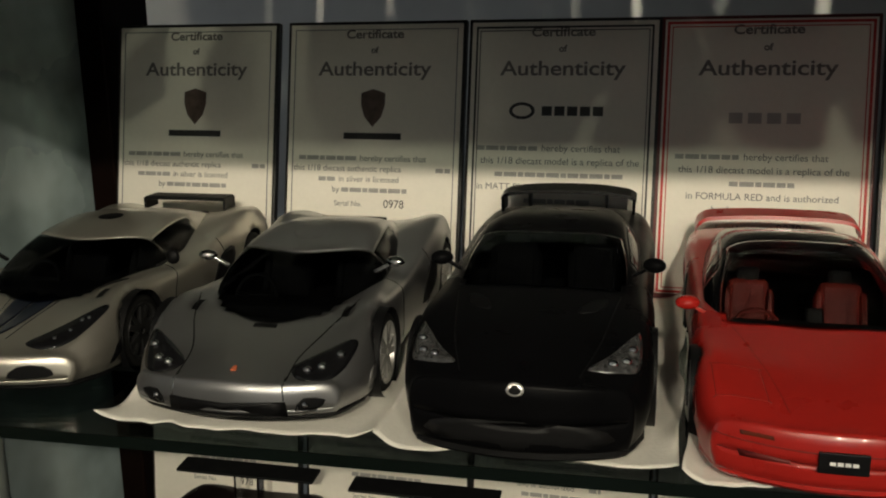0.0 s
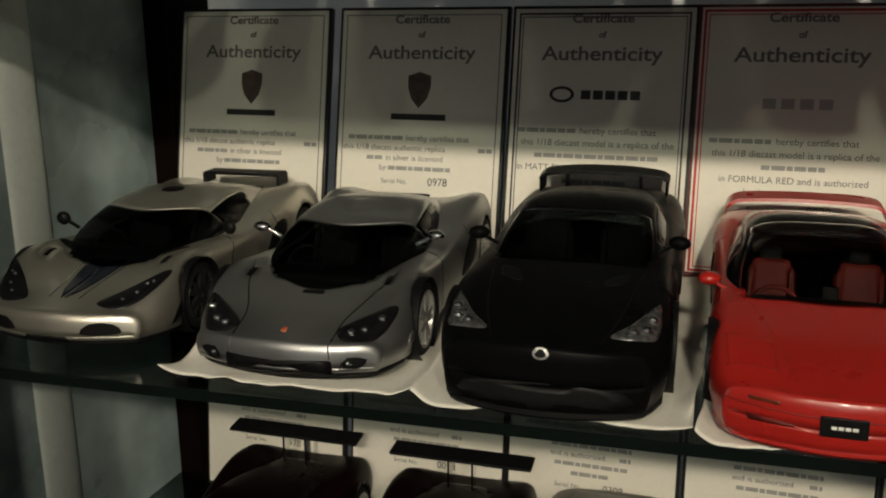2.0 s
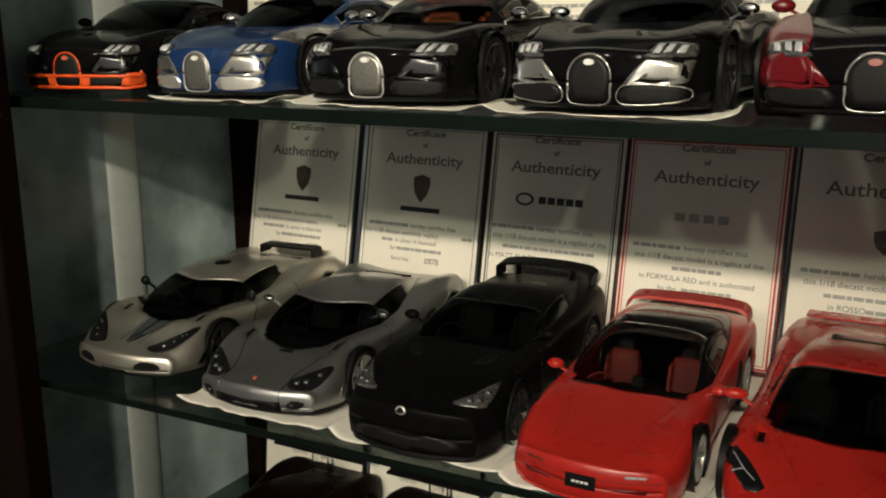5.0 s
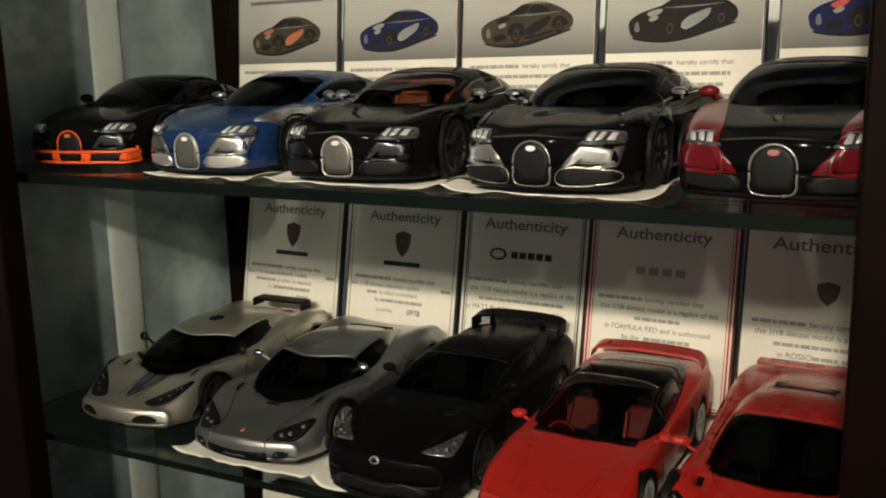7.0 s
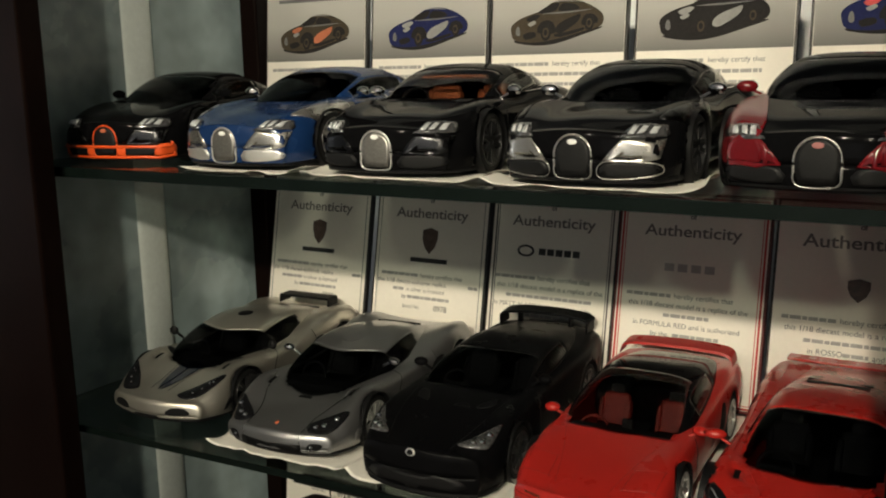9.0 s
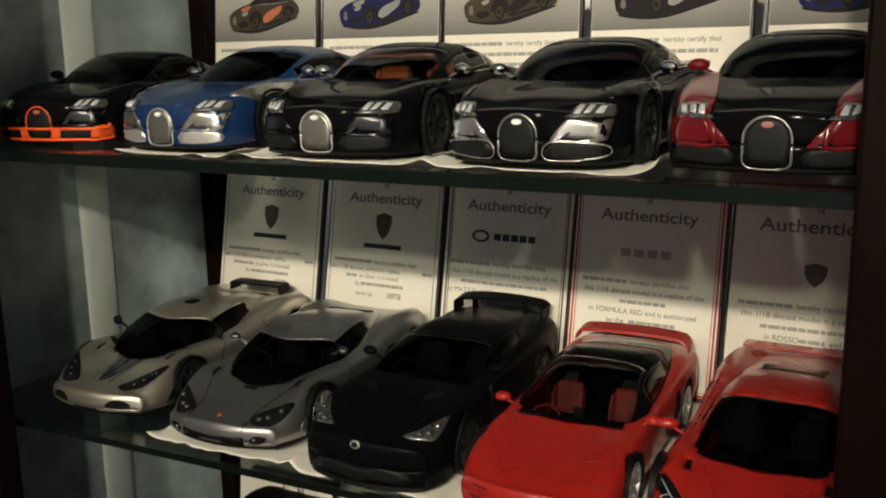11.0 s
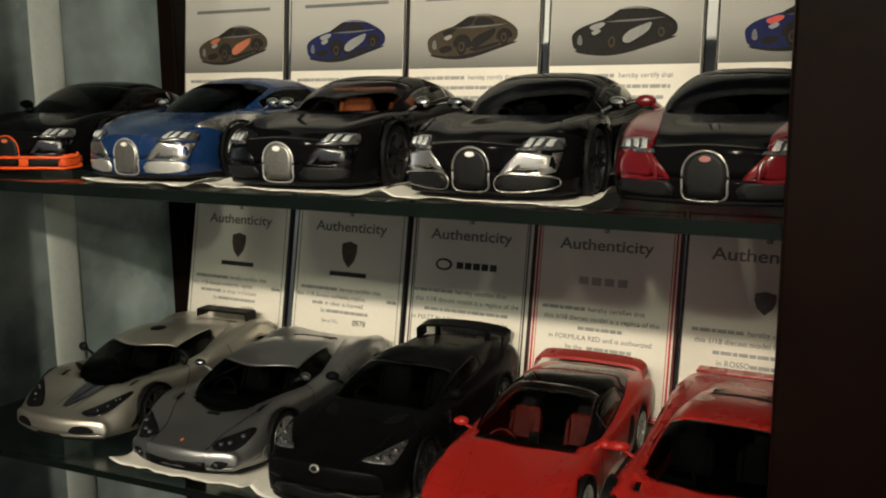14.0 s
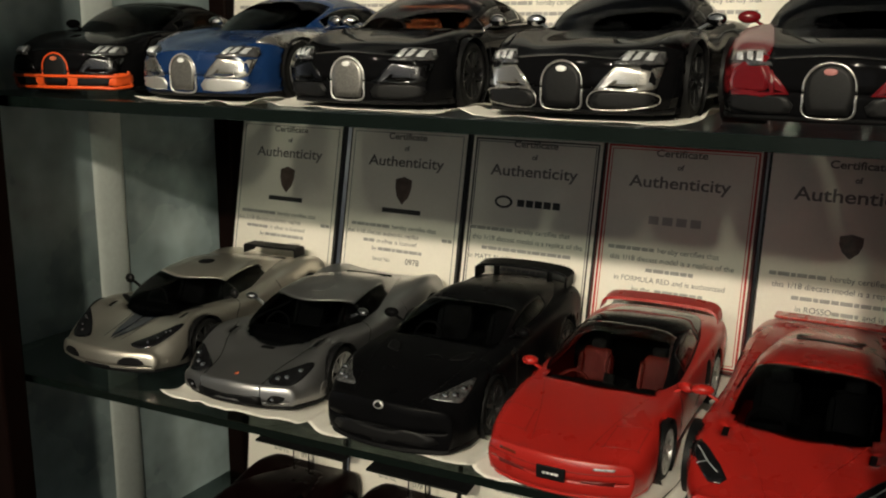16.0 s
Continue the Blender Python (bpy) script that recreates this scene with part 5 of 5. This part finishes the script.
# ---- tissue paper under the cars ----
def tissue(x0, x1, y0, y1, z, curl, seed, front=0.0):
    """A crumpled sheet: waves, folded sides that stand up between the cars, and a torn front edge."""
    bm = bmesh.new()
    nx, ny = 64, 60
    rows = []
    for j in range(ny + 1):
        row = []
        for i in range(nx + 1):
            u, v = i / nx, j / ny
            edge = min(u, 1 - u)
            x = x0 + (x1 - x0) * u + 0.004 * noise.noise((v * 6, seed, 0.3)) * (1 - 2 * edge)
            wob = 0.005 * noise.noise((u * 4, seed * 3.1, 0)) + 0.0015 * noise.noise((u * 16, seed, 2.0))
            y = y0 + (y1 - y0) * v + wob * (1 - v) + front * (2 * u - 1) * (1 - v)
            up = curl * max(0.0, 1 - edge / 0.10) ** 2 * (0.55 + 0.8 * noise.noise((x * 40, y * 30, seed)))
            lip = 0.0028 * max(0.0, 1 - v / 0.04) * max(0.0, noise.noise((u * 5, seed, 7)))
            folds = 0.0010 * abs(noise.noise((x * 90, y * 60, seed))) * min(1, 8 * min(edge, v) + 0.25)
            row.append(bm.verts.new((x, y, SHELF + z + 0.0003 + max(0.0, up) + max(0, lip) + folds * (1 if edge < 0.12 or v < 0.08 else 0.3))))
        rows.append(row)
    for a, b in zip(rows, rows[1:]):
        for i in range(nx):
            bm.faces.new((a[i], a[i + 1], b[i + 1], b[i]))
    ob = finish("tissue_paper", bm, TISSUE)
    mod = ob.modifiers.new("thickness", "SOLIDIFY")
    mod.thickness, mod.offset = 0.0002, 1
    return tagged(ob, "crumpled white tissue paper sheet under a model car", "tissue paper", "tissue sheets")


tissue(0.098, 0.2255, 0.338, 0.58, 0, 0.009, 1.0, 0.004)
tissue(0.2265, 0.3480, 0.341, 0.58, 0, 0.009, 2.0, 0.002)
tissue(0.3490, 0.4580, 0.340, 0.58, 0, 0.009, 3.0, 0.006)
tissue(0.4590, 0.580, 0.345, 0.58, 0, 0.009, 4.0)
tissue(0.088, 0.196, 0.335, 0.58, UP, 0.006, 5.0)
tissue(0.2000, 0.332, 0.337, 0.58, UP, 0.006, 6.0)
tissue(0.3340, 0.4640, 0.335, 0.58, UP, 0.008, 7.0)
